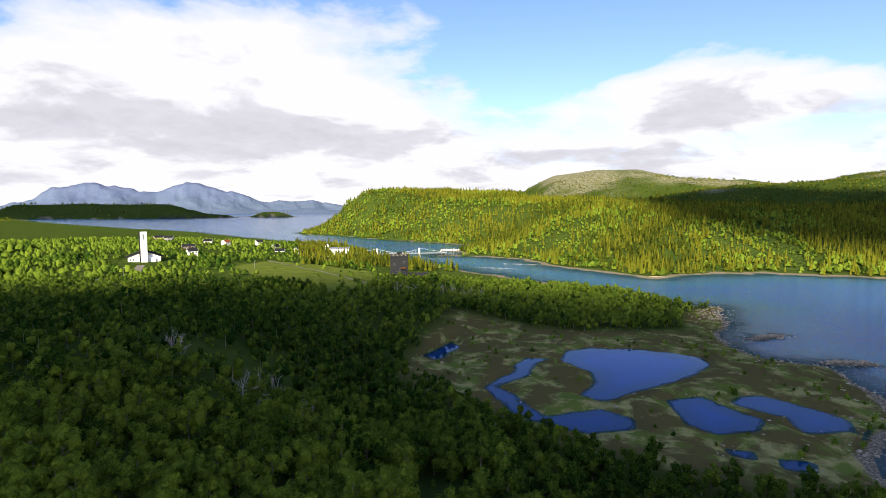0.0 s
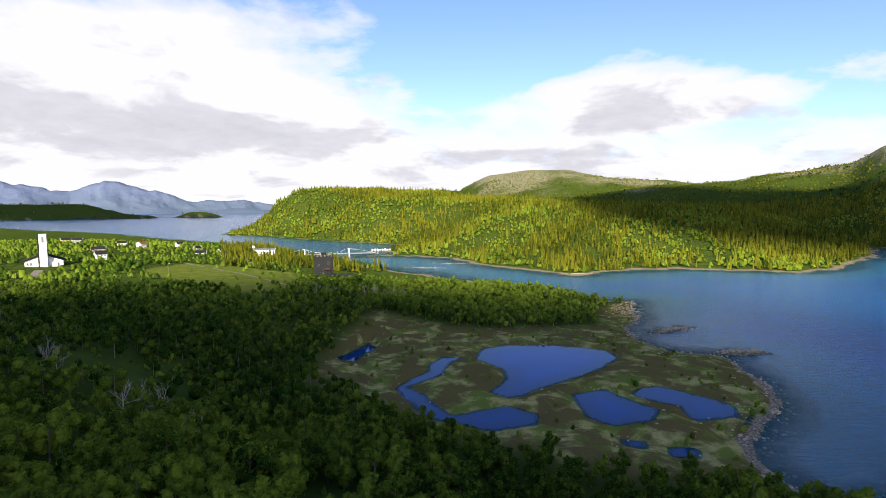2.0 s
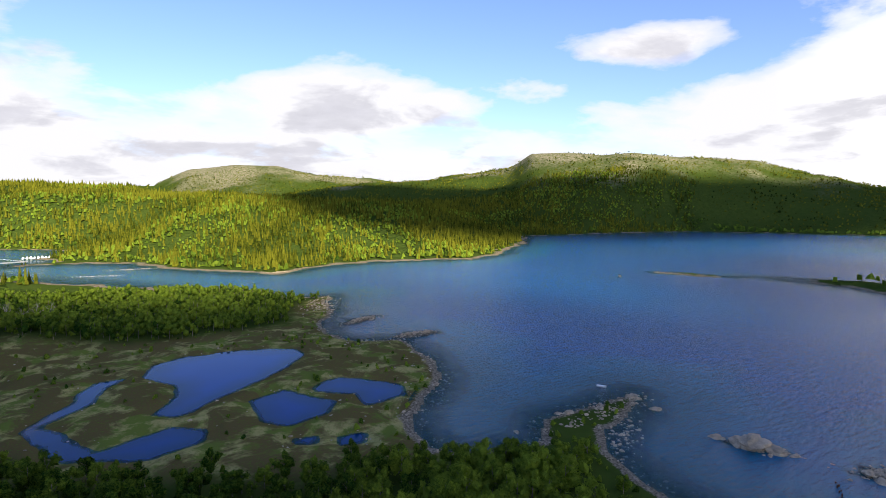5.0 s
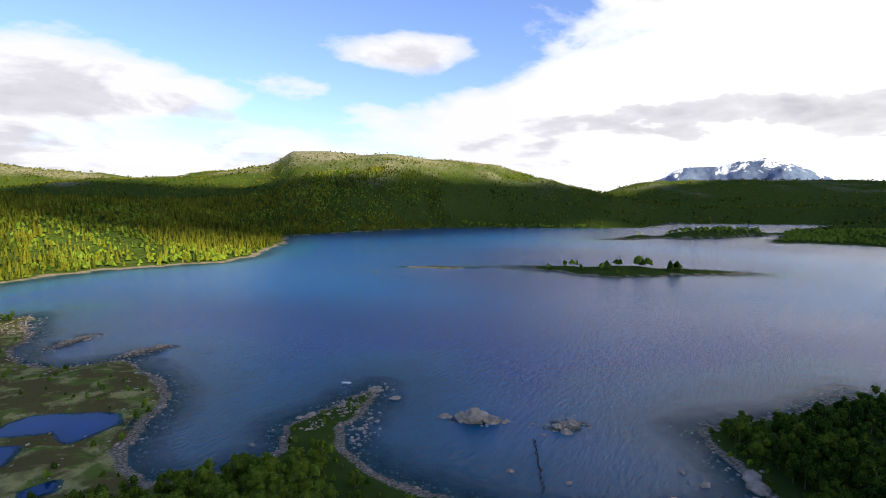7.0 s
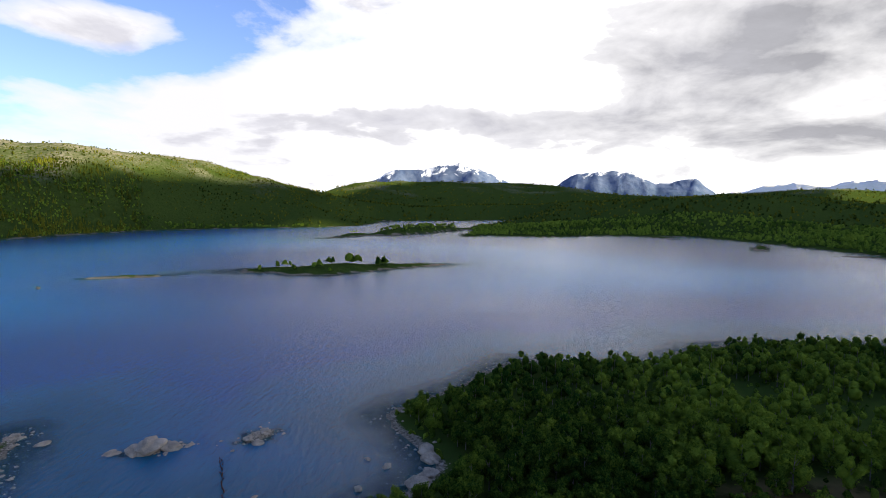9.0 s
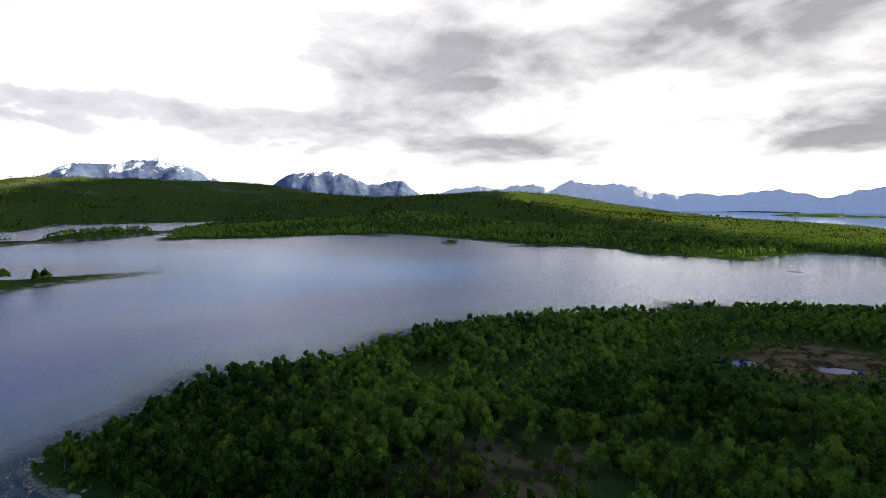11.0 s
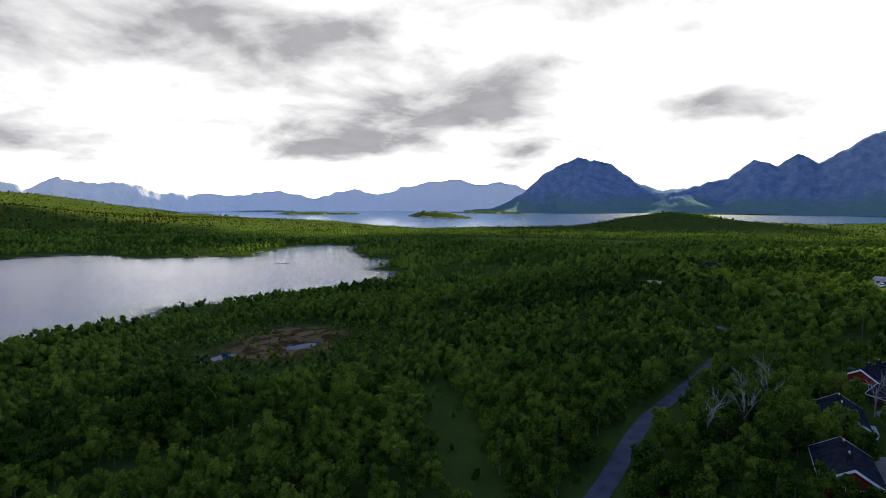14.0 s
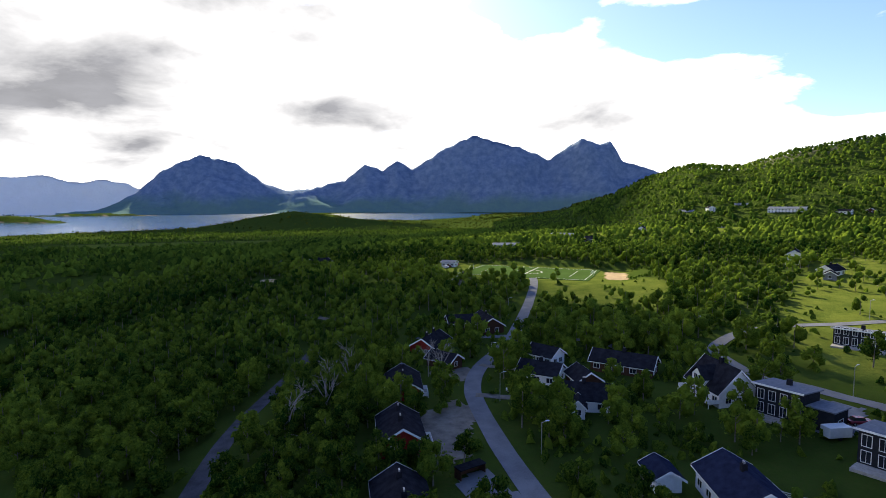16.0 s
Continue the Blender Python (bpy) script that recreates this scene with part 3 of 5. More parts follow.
FELLS_WEST = [(168, 8), (171, 30), (174, 130), (176, 285), (179.5, 416), (182.7, 360), (185.3, 224), (187.6, 156), (193.1, 233), (195.2, 357), (197, 327), (198.6, 406), (200.1, 325), (203.7, 501), (206.3, 581), (209.5, 529), (211.8, 472), (214.1, 393), (217.4, 551), (219.1, 495), (220.2, 522), (221.3, 390), (224, 308), (231, 143), (240, 60)]


def mountain_range(name, crest, label, snow, rock, near=4020, deep=640):
    b, h = zip(*crest)
    n = int((b[-1] - b[0]) / 0.16)
    bearing = np.linspace(b[0], b[-1], n)
    rows = np.linspace(0, 1, 26)
    A, K = np.meshgrid(np.radians(bearing), rows)
    top = np.interp(np.degrees(A), b, h)
    R = near + deep * K
    x, y = CX + R * np.sin(A), CY + R * np.cos(A)
    spur = rough_noise(x, y, 260, 6, 61)
    rise = np.where(K < 0.68, K / 0.68, 1 - (K - 0.68) / 0.32 * 0.5)
    z = top * (rise ** 1.25) * (1 + spur * 0.95 * (1 - np.abs(rise) ** 3)) + 26 * rough_noise(x, y, 80, 4, 62) * rise - 6 * (1 - rise)
    i, j = np.meshgrid(np.arange(n - 1), np.arange(25))
    q = np.stack([j * n + i, j * n + i + 1, (j + 1) * n + i + 1, (j + 1) * n + i], -1).reshape(-1, 4)
    me = add_mesh(name, np.stack([x.ravel(), y.ravel(), z.ravel()], 1), q, [rock], True, [("height", np.clip(z.ravel() / 300, 0, 1)), ("snow", -0.6 * (snow < 0.01) + snow * step(0.35, 0.95, z.ravel() / (top.ravel() + 1)) * step(120, 260, z.ravel()))])
    return tagged(new(name, me), label, "mountain", kind="structure")


mountain_range("backdrop_north", FELLS_NORTH, "distant mountains beyond the fjord, painted haze-blue", 0.0, MOUNTAIN_NORTH)
mountain_range("backdrop_east", FELLS_SNOWY, "steep mountains painted haze-blue, with snow fields near their tops", 0.62, MOUNTAIN_EAST)
mountain_range("backdrop_south", FELLS_SOUTH, "chain of distant coastal peaks, pale haze painted into their colour", 0.0, MOUNTAIN_SOUTH, 4200, 200)
mountain_range("backdrop_west", FELLS_WEST, "jagged mountains painted dark haze-blue, with few snow patches", 0.26, MOUNTAIN_WEST, 3860)

# ---- unseen clouds, added to shade the land ----
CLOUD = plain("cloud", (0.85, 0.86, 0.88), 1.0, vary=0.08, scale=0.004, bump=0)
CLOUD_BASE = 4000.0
sunward = Vector((to_sun.x, to_sun.y, 0)) * (CLOUD_BASE / to_sun.z)


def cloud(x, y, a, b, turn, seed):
    """A flat-based cloud added out of view so that shade falls round x, y."""
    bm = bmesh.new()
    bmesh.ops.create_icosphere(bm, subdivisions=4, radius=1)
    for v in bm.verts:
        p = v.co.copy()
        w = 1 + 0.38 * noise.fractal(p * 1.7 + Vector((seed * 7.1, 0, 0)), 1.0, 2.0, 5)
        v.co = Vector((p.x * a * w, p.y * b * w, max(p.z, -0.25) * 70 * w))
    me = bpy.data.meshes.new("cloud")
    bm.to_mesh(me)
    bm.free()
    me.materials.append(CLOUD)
    ob = tagged(new("cloud", me), "flat-based cloud added out of view to shade the land", "cloud", kind="structure")
    ob.matrix_world = pose(x + sunward.x, y + sunward.y, CLOUD_BASE, 0, 0, turn)
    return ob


# placed one by one for the shade each throws on land or water
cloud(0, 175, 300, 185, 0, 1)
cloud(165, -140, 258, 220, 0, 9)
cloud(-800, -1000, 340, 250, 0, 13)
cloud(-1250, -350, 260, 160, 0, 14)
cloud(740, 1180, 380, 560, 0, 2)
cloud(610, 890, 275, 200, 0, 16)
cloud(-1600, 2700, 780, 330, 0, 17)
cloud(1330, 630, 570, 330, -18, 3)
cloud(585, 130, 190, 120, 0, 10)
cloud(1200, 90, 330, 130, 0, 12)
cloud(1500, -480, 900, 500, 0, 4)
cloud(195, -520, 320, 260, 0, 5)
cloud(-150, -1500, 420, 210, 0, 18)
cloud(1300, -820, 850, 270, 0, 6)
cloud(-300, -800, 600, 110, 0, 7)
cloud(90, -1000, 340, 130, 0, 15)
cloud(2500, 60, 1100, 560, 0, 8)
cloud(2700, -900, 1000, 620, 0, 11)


# ---- trees ----
def leaf_tree(rng, height, leaves, size, slim, trunk_sides=5):
    """Corners, triangles, and which triangles are wood, of one broad-leaved tree 'height' tall."""
    V, F, W = [], [], []

    def limb(a, b, ra, rb, sides):
        a, b = np.array(a, float), np.array(b, float)
        w = b - a
        u = np.cross(w, [0.3, 0.9, 0.1]); u /= np.linalg.norm(u)
        v = np.cross(w, u); v /= np.linalg.norm(v)
        n0 = len(V)
        for p, rad in ((a, ra), (b, rb)):
            for k in range(sides):
                t = 2 * math.pi * k / sides
                V.append(p + rad * (u * math.cos(t) + v * math.sin(t)))
        for k in range(sides):
            m = (k + 1) % sides
            F.extend([(n0 + k, n0 + m, n0 + sides + m), (n0 + k, n0 + sides + m, n0 + sides + k)])
            W.extend([1, 1])

    limb((0, 0, -0.3), (0.1, 0, height * 0.85), height * 0.022, height * 0.006, trunk_sides)
    if leaves > 60:
        for k in range(4):
            t = rng.rand() * 6.28
            z0 = height * (0.25 + 0.12 * k)
            limb((0, 0, z0), (height * 0.17 * math.cos(t), height * 0.17 * math.sin(t), z0 + height * 0.2), height * 0.010, height * 0.003, 3)
    # the crown is a handful of boughs, each with its own clump of leaves
    boughs = []
    nb = 6 if leaves > 60 else 3
    for k in range(nb):
        f = (k + 0.5) / nb
        t = k * 2.4 + rng.rand()
        spread = height * slim * math.sin(math.pi * (0.18 + 0.72 * f)) ** 0.8 * (0.45 + 0.4 * rng.rand())
        boughs.append((spread * math.cos(t), spread * math.sin(t), height * (0.30 + 0.60 * f), height * slim * (0.66 - 0.30 * f)))
    ico = bmesh.new()
    bmesh.ops.create_icosphere(ico, subdivisions=1, radius=1)
    ball = np.array([v.co[:] for v in ico.verts])
    faces = np.array([[v.index for v in f.verts] for f in ico.faces])
    ico.free()
    for bx, by, bz, br in boughs:
        n0 = len(V)
        lump = ball * ((0.58 if leaves > 60 else 0.72) + 0.42 * rng.rand(len(ball), 1)) * br * np.array([1, 1, 1.15])
        V.extend(lump + np.array([bx, by, bz]))
        F.extend([tuple(f + n0) for f in faces])
        W.extend([0] * len(faces))
    for k in range(leaves):
        bx, by, bz, br = boughs[rng.randint(nb)]
        n = rng.randn(3); n[2] += 0.35; n /= np.linalg.norm(n)
        c = np.array([bx, by, bz]) + n * br * (0.72 + 0.42 * rng.rand()) * np.array([1, 1, 1.15])
        n = n + 0.45 * rng.randn(3); n /= np.linalg.norm(n)
        u = np.cross(n, rng.randn(3)); u /= np.linalg.norm(u)
        v = np.cross(n, u)
        q = size * (0.5 + 0.9 * rng.rand())
        n0 = len(V)
        V.extend([c - u * q - v * q * 0.5, c + u * q - v * q * 0.5, c + v * q + n * q * 0.3])
        F.append((n0, n0 + 1, n0 + 2))
        W.append(0)
    return np.array(V), np.array(F), np.array(W)


def cone_tree(rng, height, tiers, sides, width):
    """One spruce: drooping tiers of boughs round a trunk."""
    V, F, W = [], [], []
    for k in range(tiers):
        z0, z1 = height * (0.08 + 0.80 * k / tiers), height * (0.08 + 0.80 * (k + 1.7) / tiers)
        rad = height * width * (1 - 0.85 * k / tiers)
        n0 = len(V)
        for i in range(sides):
            t = 2 * math.pi * (i + 0.5 * (k % 2)) / sides
            q = rad * (0.7 + 0.6 * rng.rand())
            V.append((q * math.cos(t), q * math.sin(t), z0 - 0.05 * height * rng.rand()))
        V.append((0.02 * rng.randn() * height, 0.02 * rng.randn() * height, min(z1, height)))
        for i in range(sides):
            F.append((n0 + i, n0 + (i + 1) % sides, n0 + sides))
            W.append(0)
    return np.array(V), np.array(F), np.array(W)


def clump_tree(rng, height):
    """A far tree: a ragged crown of few faces."""
    V, F = [], []
    n = 4
    V.append((0, 0, height))
    for lvl, (z, rad) in enumerate(((0.80, 0.29), (0.28, 0.40))):
        for i in range(n):
            t = 2 * math.pi * (i + 0.5 * lvl) / n + 0.4 * rng.randn()
            q = height * rad * (0.6 + 0.8 * rng.rand())
            V.append((q * math.cos(t), q * math.sin(t), height * (z + 0.15 * rng.randn())))
    for i in range(n):
        j = (i + 1) % n
        F.extend([(0, 1 + i, 1 + j), (1 + i, 1 + n + i, 1 + j), (1 + j, 1 + n + i, 1 + n + j)])
    return np.array(V), np.array(F), np.zeros(len(F), int)


def woods(name, places, templates, mats, label, rng, smooth=False):
    """Many trees in one mesh: places are rows of x, y, z, scale, tint."""
    VV, FF, WW, TT, base = [], [], [], [], 0
    pick = rng.randint(len(templates), size=len(places))
    for k, (V, F, W) in enumerate(templates):
        P = places[pick == k]
        if not len(P):
            continue
        t = rng.rand(len(P)) * 6.283
        c, s = np.cos(t)[:, None], np.sin(t)[:, None]
        sc = P[:, 3][:, None]
        X = (V[None, :, 0] * c - V[None, :, 1] * s) * sc + P[:, 0][:, None]
        Y = (V[None, :, 0] * s + V[None, :, 1] * c) * sc + P[:, 1][:, None]
        Z = V[None, :, 2] * sc * (0.85 + 0.3 * rng.rand(len(P)))[:, None] + P[:, 2][:, None]
        VV.append(np.stack([X, Y, Z], -1).reshape(-1, 3))
        FF.append((F[None] + (np.arange(len(P)) * len(V))[:, None, None]).reshape(-1, 3) + base)
        WW.append(np.tile(W, len(P)))
        TT.append(np.repeat(P[:, 4], len(V)))
        base += len(P) * len(V)
    me = add_mesh(name, np.concatenate(VV), np.concatenate(FF), mats, smooth, [("tint", np.concatenate(TT))], np.concatenate(WW))
    return tagged(new(name, me), label, "trees", kind="stuff")


HOUSE_SPOTS = []   # filled below: places that trees keep clear of
rng = np.random.RandomState(11)


def tree_ground(x, y, far=False):
    """Where trees stand: the chance of one at each place, and the ground there."""
    g = lie(x, y)
    p = (g["d"] > (3.0 if not far else 6.0)).astype(float) * (g["h"] > 0.5)
    p *= (1 - np.clip(g["marsh"] * 1.3, 0, 1)) * (1 - g["wet"]) * (1 - 0.85 * (g["bog"] > 0.4)) * (1 - np.clip(g["meadow"] * 1.2, 0, np.where(x < -200, 0.72, 0.93)))
    glade = rough_noise(x, y, 46, 3, 71)
    p *= np.where(glade < -0.30, 0.25, 1.0)
    if not far:
        p *= (line_distance(ROAD, x, y) > 5.5) * (line_distance(OLD_ROAD, x, y) > np.where(y < -190, 2.6, 4.5)) * (line_distance(HILL_ROAD, x, y) > 5.0)
        for ride in WOOD_RIDES:
            p *= line_distance(ride, x, y) > 5.4
        spit = np.hypot((x - 168) / 34, (y - 106) / 12) < 1
        p *= np.where(spit, 0.03, 1)
        for hx, hy, hr in HOUSE_SPOTS:
            p *= np.hypot(x - hx, y - hy) > hr
        estate = (x < -15) & (y < -70) & (y > -330) & (x > -260)
        p *= np.where(estate, 0.55, 1)
        hamlet = (y > 370) & (x < -50) & (x > -420)
        p *= np.where(hamlet, 0.33, 1)
        yard = (x < -40) & (x > -180) & (y > -170) & (y < -70)
        p *= np.where(yard, 0.6, 1)
    afloat = outline_distance(SOUND, x, y) < 2
    isle = np.hypot(x - 555, y - 70) < 120
    p *= np.where(afloat, np.where(isle, 0.30, np.where(g["h"] > 4, 1, 0)), 1)
    p *= step(215, 150, g["h"] + 40 * rough_noise(x, y, 120, 3, 72))
    return p, g


def scatter(r0, r1, gap, far=False, sector=(-44, 247)):
    if not far:
        n = int(2 * r1 / gap)
        u, v = np.meshgrid(np.linspace(-r1, r1, n), np.linspace(-r1, r1, n))
        x, y = (u + gap * (rng.rand(n, n) - 0.5)).ravel() + CX, (v + gap * (rng.rand(n, n) - 0.5)).ravel() + CY
    else:
        n = int(radians(sector[1] - sector[0]) * (r1 * r1 - r0 * r0) / 2 / gap ** 2)
        r, a = np.sqrt(r0 * r0 + rng.rand(n) * (r1 * r1 - r0 * r0)), np.radians(rng.uniform(*sector, n))
        x, y = CX + r * np.sin(a), CY + r * np.cos(a)
    r, az = np.hypot(x - CX, y - CY), np.degrees(np.arctan2(x - CX, y - CY)) % 360
    keep = (r >= r0) & (r < r1) & ((az < 247) | (az > 316))
    x, y = x[keep], y[keep]
    p, g = tree_ground(x, y, far)
    ok = rng.rand(len(x)) < p
    x, y, z, az, r, fells = x[ok], y[ok], g["h"][ok], g["az"][ok], g["r"][ok], g["fells"][ok]
    tint = np.clip(0.5 + 1.0 * rough_noise(x, y, 60, 3, 81) + 0.28 * rng.randn(len(x)), 0, 1)
    size = (0.75 + 0.5 * rng.rand(len(x))) * (1 + 0.5 * rough_noise(x, y, 40, 2, 82)) * np.clip(0.55 + g["d"][ok] / 40, 0.55, 1)
    size *= np.where((y > 370) & (x < -50) & (r < 700), 0.75, 1) * np.where(np.hypot(x - 160, y + 252) < 62, 0.6, 1) * np.where(np.hypot(x - 555, y - 70) < 120, 1.35, 1)
    return np.stack([x, y, z, size, tint], 1), az, fells


near_kinds = [leaf_tree(rng, 7.4, 250, 0.34, s) for s in (0.30, 0.34, 0.38, 0.32, 0.41)]
mid_kinds = [leaf_tree(rng, 6.8, 22, 0.55, s, 3) for s in (0.35, 0.40, 0.37, 0.43)]
far_kinds = [clump_tree(rng, 8.0) for _ in range(6)]
far_spruce = [cone_tree(rng, 11.0, 3, 5, 0.17) for _ in range(5)]


# ---- things built by people ----
def part(name, bm, mat, parent=None, label=""):
    """Links a bmesh as one mesh object under a thing or under a part."""
    me = bpy.data.meshes.new(name)
    bm.to_mesh(me)
    bm.free()
    me.materials.append(mat)
    ob = new(name, me)
    ob.parent = parent
    return tagged(ob, label)


def box(bm, x0, y0, z0, x1, y1, z1, bevel=0.0):
    made = bmesh.ops.create_cube(bm, size=1)["verts"]
    for v in made:
        v.co = Vector(((x0 + x1) / 2 + v.co.x * (x1 - x0), (y0 + y1) / 2 + v.co.y * (y1 - y0), (z0 + z1) / 2 + v.co.z * (z1 - z0)))
    if bevel:
        bmesh.ops.bevel(bm, geom=list({e for v in made for e in v.link_edges}), offset=bevel, segments=1, affect="EDGES")
    return bm


def boxes(*rows, bevel=0.0):
    bm = bmesh.new()
    for row in rows:
        box(bm, *row, bevel=bevel)
    return bm


def prism(outline, a0, a1):
    """An outline of (across, up) drawn along x from a0 to a1."""
    bm = bmesh.new()
    A = [bm.verts.new((a0, y, z)) for y, z in outline]
    B = [bm.verts.new((a1, y, z)) for y, z in outline]
    bm.faces.new(A)
    bm.faces.new(B[::-1])
    for k in range(len(A)):
        m = (k + 1) % len(A)
        bm.faces.new((A[k], B[k], B[m], A[m]))
    bmesh.ops.recalc_face_normals(bm, faces=bm.faces)
    return bm


def tube(bm, a, b, ra, rb=None, sides=8):
    a, b = Vector(a), Vector(b)
    made = bmesh.ops.create_cone(bm, cap_ends=True, segments=sides, radius1=ra, radius2=ra if rb is None else rb, depth=(b - a).length)["verts"]
    bmesh.ops.transform(bm, verts=made, matrix=Matrix.Translation((a + b) / 2) @ (b - a).to_track_quat("Z", "Y").to_matrix().to_4x4())
    return bm


def tubes(*rows, sides=8):
    bm = bmesh.new()
    for row in rows:
        tube(bm, *row, sides=sides)
    return bm


def height(x, y):
    return float(lie(np.array([x]), np.array([y]))["h"][0])


RED, WHITE, BLACK, BROWN = plain("red_boards", (0.24, 0.028, 0.022)), plain("white_boards", (0.78, 0.79, 0.80), 0.6, vary=0.12), plain("black_boards", (0.028, 0.030, 0.036), 0.6), plain("brown_boards", (0.085, 0.045, 0.030))
PALE, YELLOW, GREY = plain("pale_boards", (0.55, 0.60, 0.66), vary=0.12), plain("yellow_boards", (0.62, 0.48, 0.16)), plain("grey_boards", (0.22, 0.23, 0.25))
ROOF, ROOF_BLUE, ROOF_RED, ROOF_GREY = plain("dark_roof", (0.022, 0.023, 0.030), 0.5, scale=0.8, vary=0.5), plain("blue_black_roof", (0.020, 0.026, 0.055), 0.45, scale=0.8, vary=0.4), plain("tiled_red_roof", (0.22, 0.07, 0.04)), plain("grey_felt_roof", (0.16, 0.18, 0.22), 0.6)
ASPHALT, GRAVEL, SAND = plain("asphalt", (0.17, 0.18, 0.20), 0.85, scale=0.25, vary=0.25), plain("gravel", (0.19, 0.175, 0.15), 0.95, scale=0.5, vary=0.4, bump=0.5), plain("sand", (0.42, 0.32, 0.20), 0.95, scale=0.2)
OLD_ASPHALT = plain("worn_asphalt", (0.085, 0.088, 0.10), 0.9, scale=0.3, vary=0.4)
STEEL, RUBBER, TURF, LINE = plain("steel", (0.45, 0.46, 0.48), 0.4, 0.8, vary=0.15), plain("rubber", (0.02, 0.02, 0.02), 0.9), plain("turf", (0.060, 0.105, 0.028), 0.9, scale=0.08, vary=0.2), plain("line_paint", (0.8, 0.8, 0.8), vary=0.1)
CAR_RED, CAR_WHITE, PLANK = plain("red_car_paint", (0.20, 0.015, 0.03), 0.25, vary=0.1), plain("white_car_paint", (0.75, 0.76, 0.78), 0.25, vary=0.08), plain("deck_boards", (0.42, 0.40, 0.37))


def glass_material():
    m, nt, bsdf, co = material("window_glass")
    bsdf.inputs["Base Color"].default_value = (0.018, 0.022, 0.030, 1)
    bsdf.inputs["Roughness"].default_value, bsdf.inputs["IOR"].default_value = 0.05, 1.5
    return m


GLASS = glass_material()


def window(parent, x, y, z, w, h, facing, frame_mat=None):
    """A framed window set on a wall: facing is the way it looks, in degrees from local x."""
    f = boxes((-0.05, -w / 2 - 0.1, -0.1, 0.06, -w / 2, h + 0.1), (-0.05, w / 2, -0.1, 0.06, w / 2 + 0.1, h + 0.1), (-0.05, -w / 2, -0.1, 0.07, w / 2, 0), (-0.05, -w / 2, h, 0.06, w / 2, h + 0.1), (-0.03, -0.03, 0, 0.05, 0.03, h))
    ob = part("window", f, frame_mat or WHITE, parent)
    ob.matrix_local = pose(x, y, z, 0, 0, facing)
    part("pane", boxes((-0.04, -w / 2, 0, 0.025, w / 2, h)), GLASS, ob)


def gable_house(x, y, turn, l, w, hw, rise, wall, roof, label, trim=None, sides=3, ends=2, chimneys=1, storeys=1, name="house", group="", sink=0.6, door=True):
    """A house with a ridged roof; its ridge runs along local x."""
    l, w = l * 0.9, w * 0.9
    z = min(height(x + dx, y + dy) for dx in (-w / 2, w / 2) for dy in (-w / 2, w / 2))
    house = tagged(new(name), label, "house", group)
    house.matrix_world = pose(x, y, z, 0, 0, turn)
    trim = trim or WHITE
    body = part("wall", prism([(-w / 2, -sink), (w / 2, -sink), (w / 2, hw), (0, hw + rise), (-w / 2, hw)], -l / 2, l / 2), wall, house)
    o, t, k = 0.55, 0.22, rise / (w / 2)
    up = [(-w / 2 - o, hw - o * k + 0.06), (0, hw + rise + 0.06), (w / 2 + o, hw - o * k + 0.06), (w / 2 + o, hw - o * k + 0.06 + t), (0, hw + rise + 0.06 + t), (-w / 2 - o, hw - o * k + 0.06 + t)]
    top = part("roof", prism(up, -l / 2 - o, l / 2 + o), roof, house)
    board = [(a, b - 0.16 if n < 3 else b + 0.03) for n, (a, b) in enumerate(up)]
    for end in (-1, 1):
        part("bargeboard", prism(board, end * (l / 2 + o + 0.01), end * (l / 2 + o + 0.10)), trim, house, "painted bargeboard along the gable")
    for side in (-1, 1):
        part("gutter", boxes((-l / 2 - o, side * (w / 2 + o) - 0.06, hw - o * k - 0.05, l / 2 + o, side * (w / 2 + o) + 0.06, hw - o * k + 0.09)), trim, house)
    for n in range(chimneys):
        cx = (n + 0.7) * l / (chimneys + 0.4) - l / 2
        c = part("chimney", boxes((cx - 0.4, -0.55, hw + rise - 0.5, cx + 0.4, 0.25, hw + rise + 1.15), bevel=0.04), ROOF, house)
        part("flue", tubes(((cx - 0.15, -0.15, hw + rise + 1.15), (cx - 0.15, -0.15, hw + rise + 1.45), 0.13), ((cx + 0.17, -0.15, hw + rise + 1.15), (cx + 0.17, -0.15, hw + rise + 1.45), 0.13)), STEEL, c)
    for s in range(storeys):
        zz = 0.95 + 2.6 * s
        for n in range(sides):
            xx = (n + 0.5) * l / sides - l / 2
            for q in (-1, 1):
                window(house, xx, q * w / 2, zz, min(1.5, l / sides * 0.5), 1.15, 90 * q, trim)
        for n in range(ends):
            yy = ((n + 0.5) / ends - 0.5) * w * 0.8
            for q in (-1, 1):
                window(house, q * l / 2, yy, zz, 1.2, 1.15, 90 - 90 * q, trim)
    if storeys == 1 and rise > 2.4 and ends:
        for q in (-1, 1):
            window(house, q * l / 2, 0, hw + 0.35, 1.1, 0.95, 90 - 90 * q, trim)
    if door:
        d = part("door", boxes((-0.5 + l * 0.12, w / 2, 0, 0.5 + l * 0.12, w / 2 + 0.08, 2.05), bevel=0.02), BROWN, house)
        part("door_handle", boxes((0.34 + l * 0.12, w / 2 + 0.08, 1.0, 0.42 + l * 0.12, w / 2 + 0.14, 1.05)), STEEL, d)
    HOUSE_SPOTS.append((x, y, max(l, w) * 0.55 + 2.0))
    return house


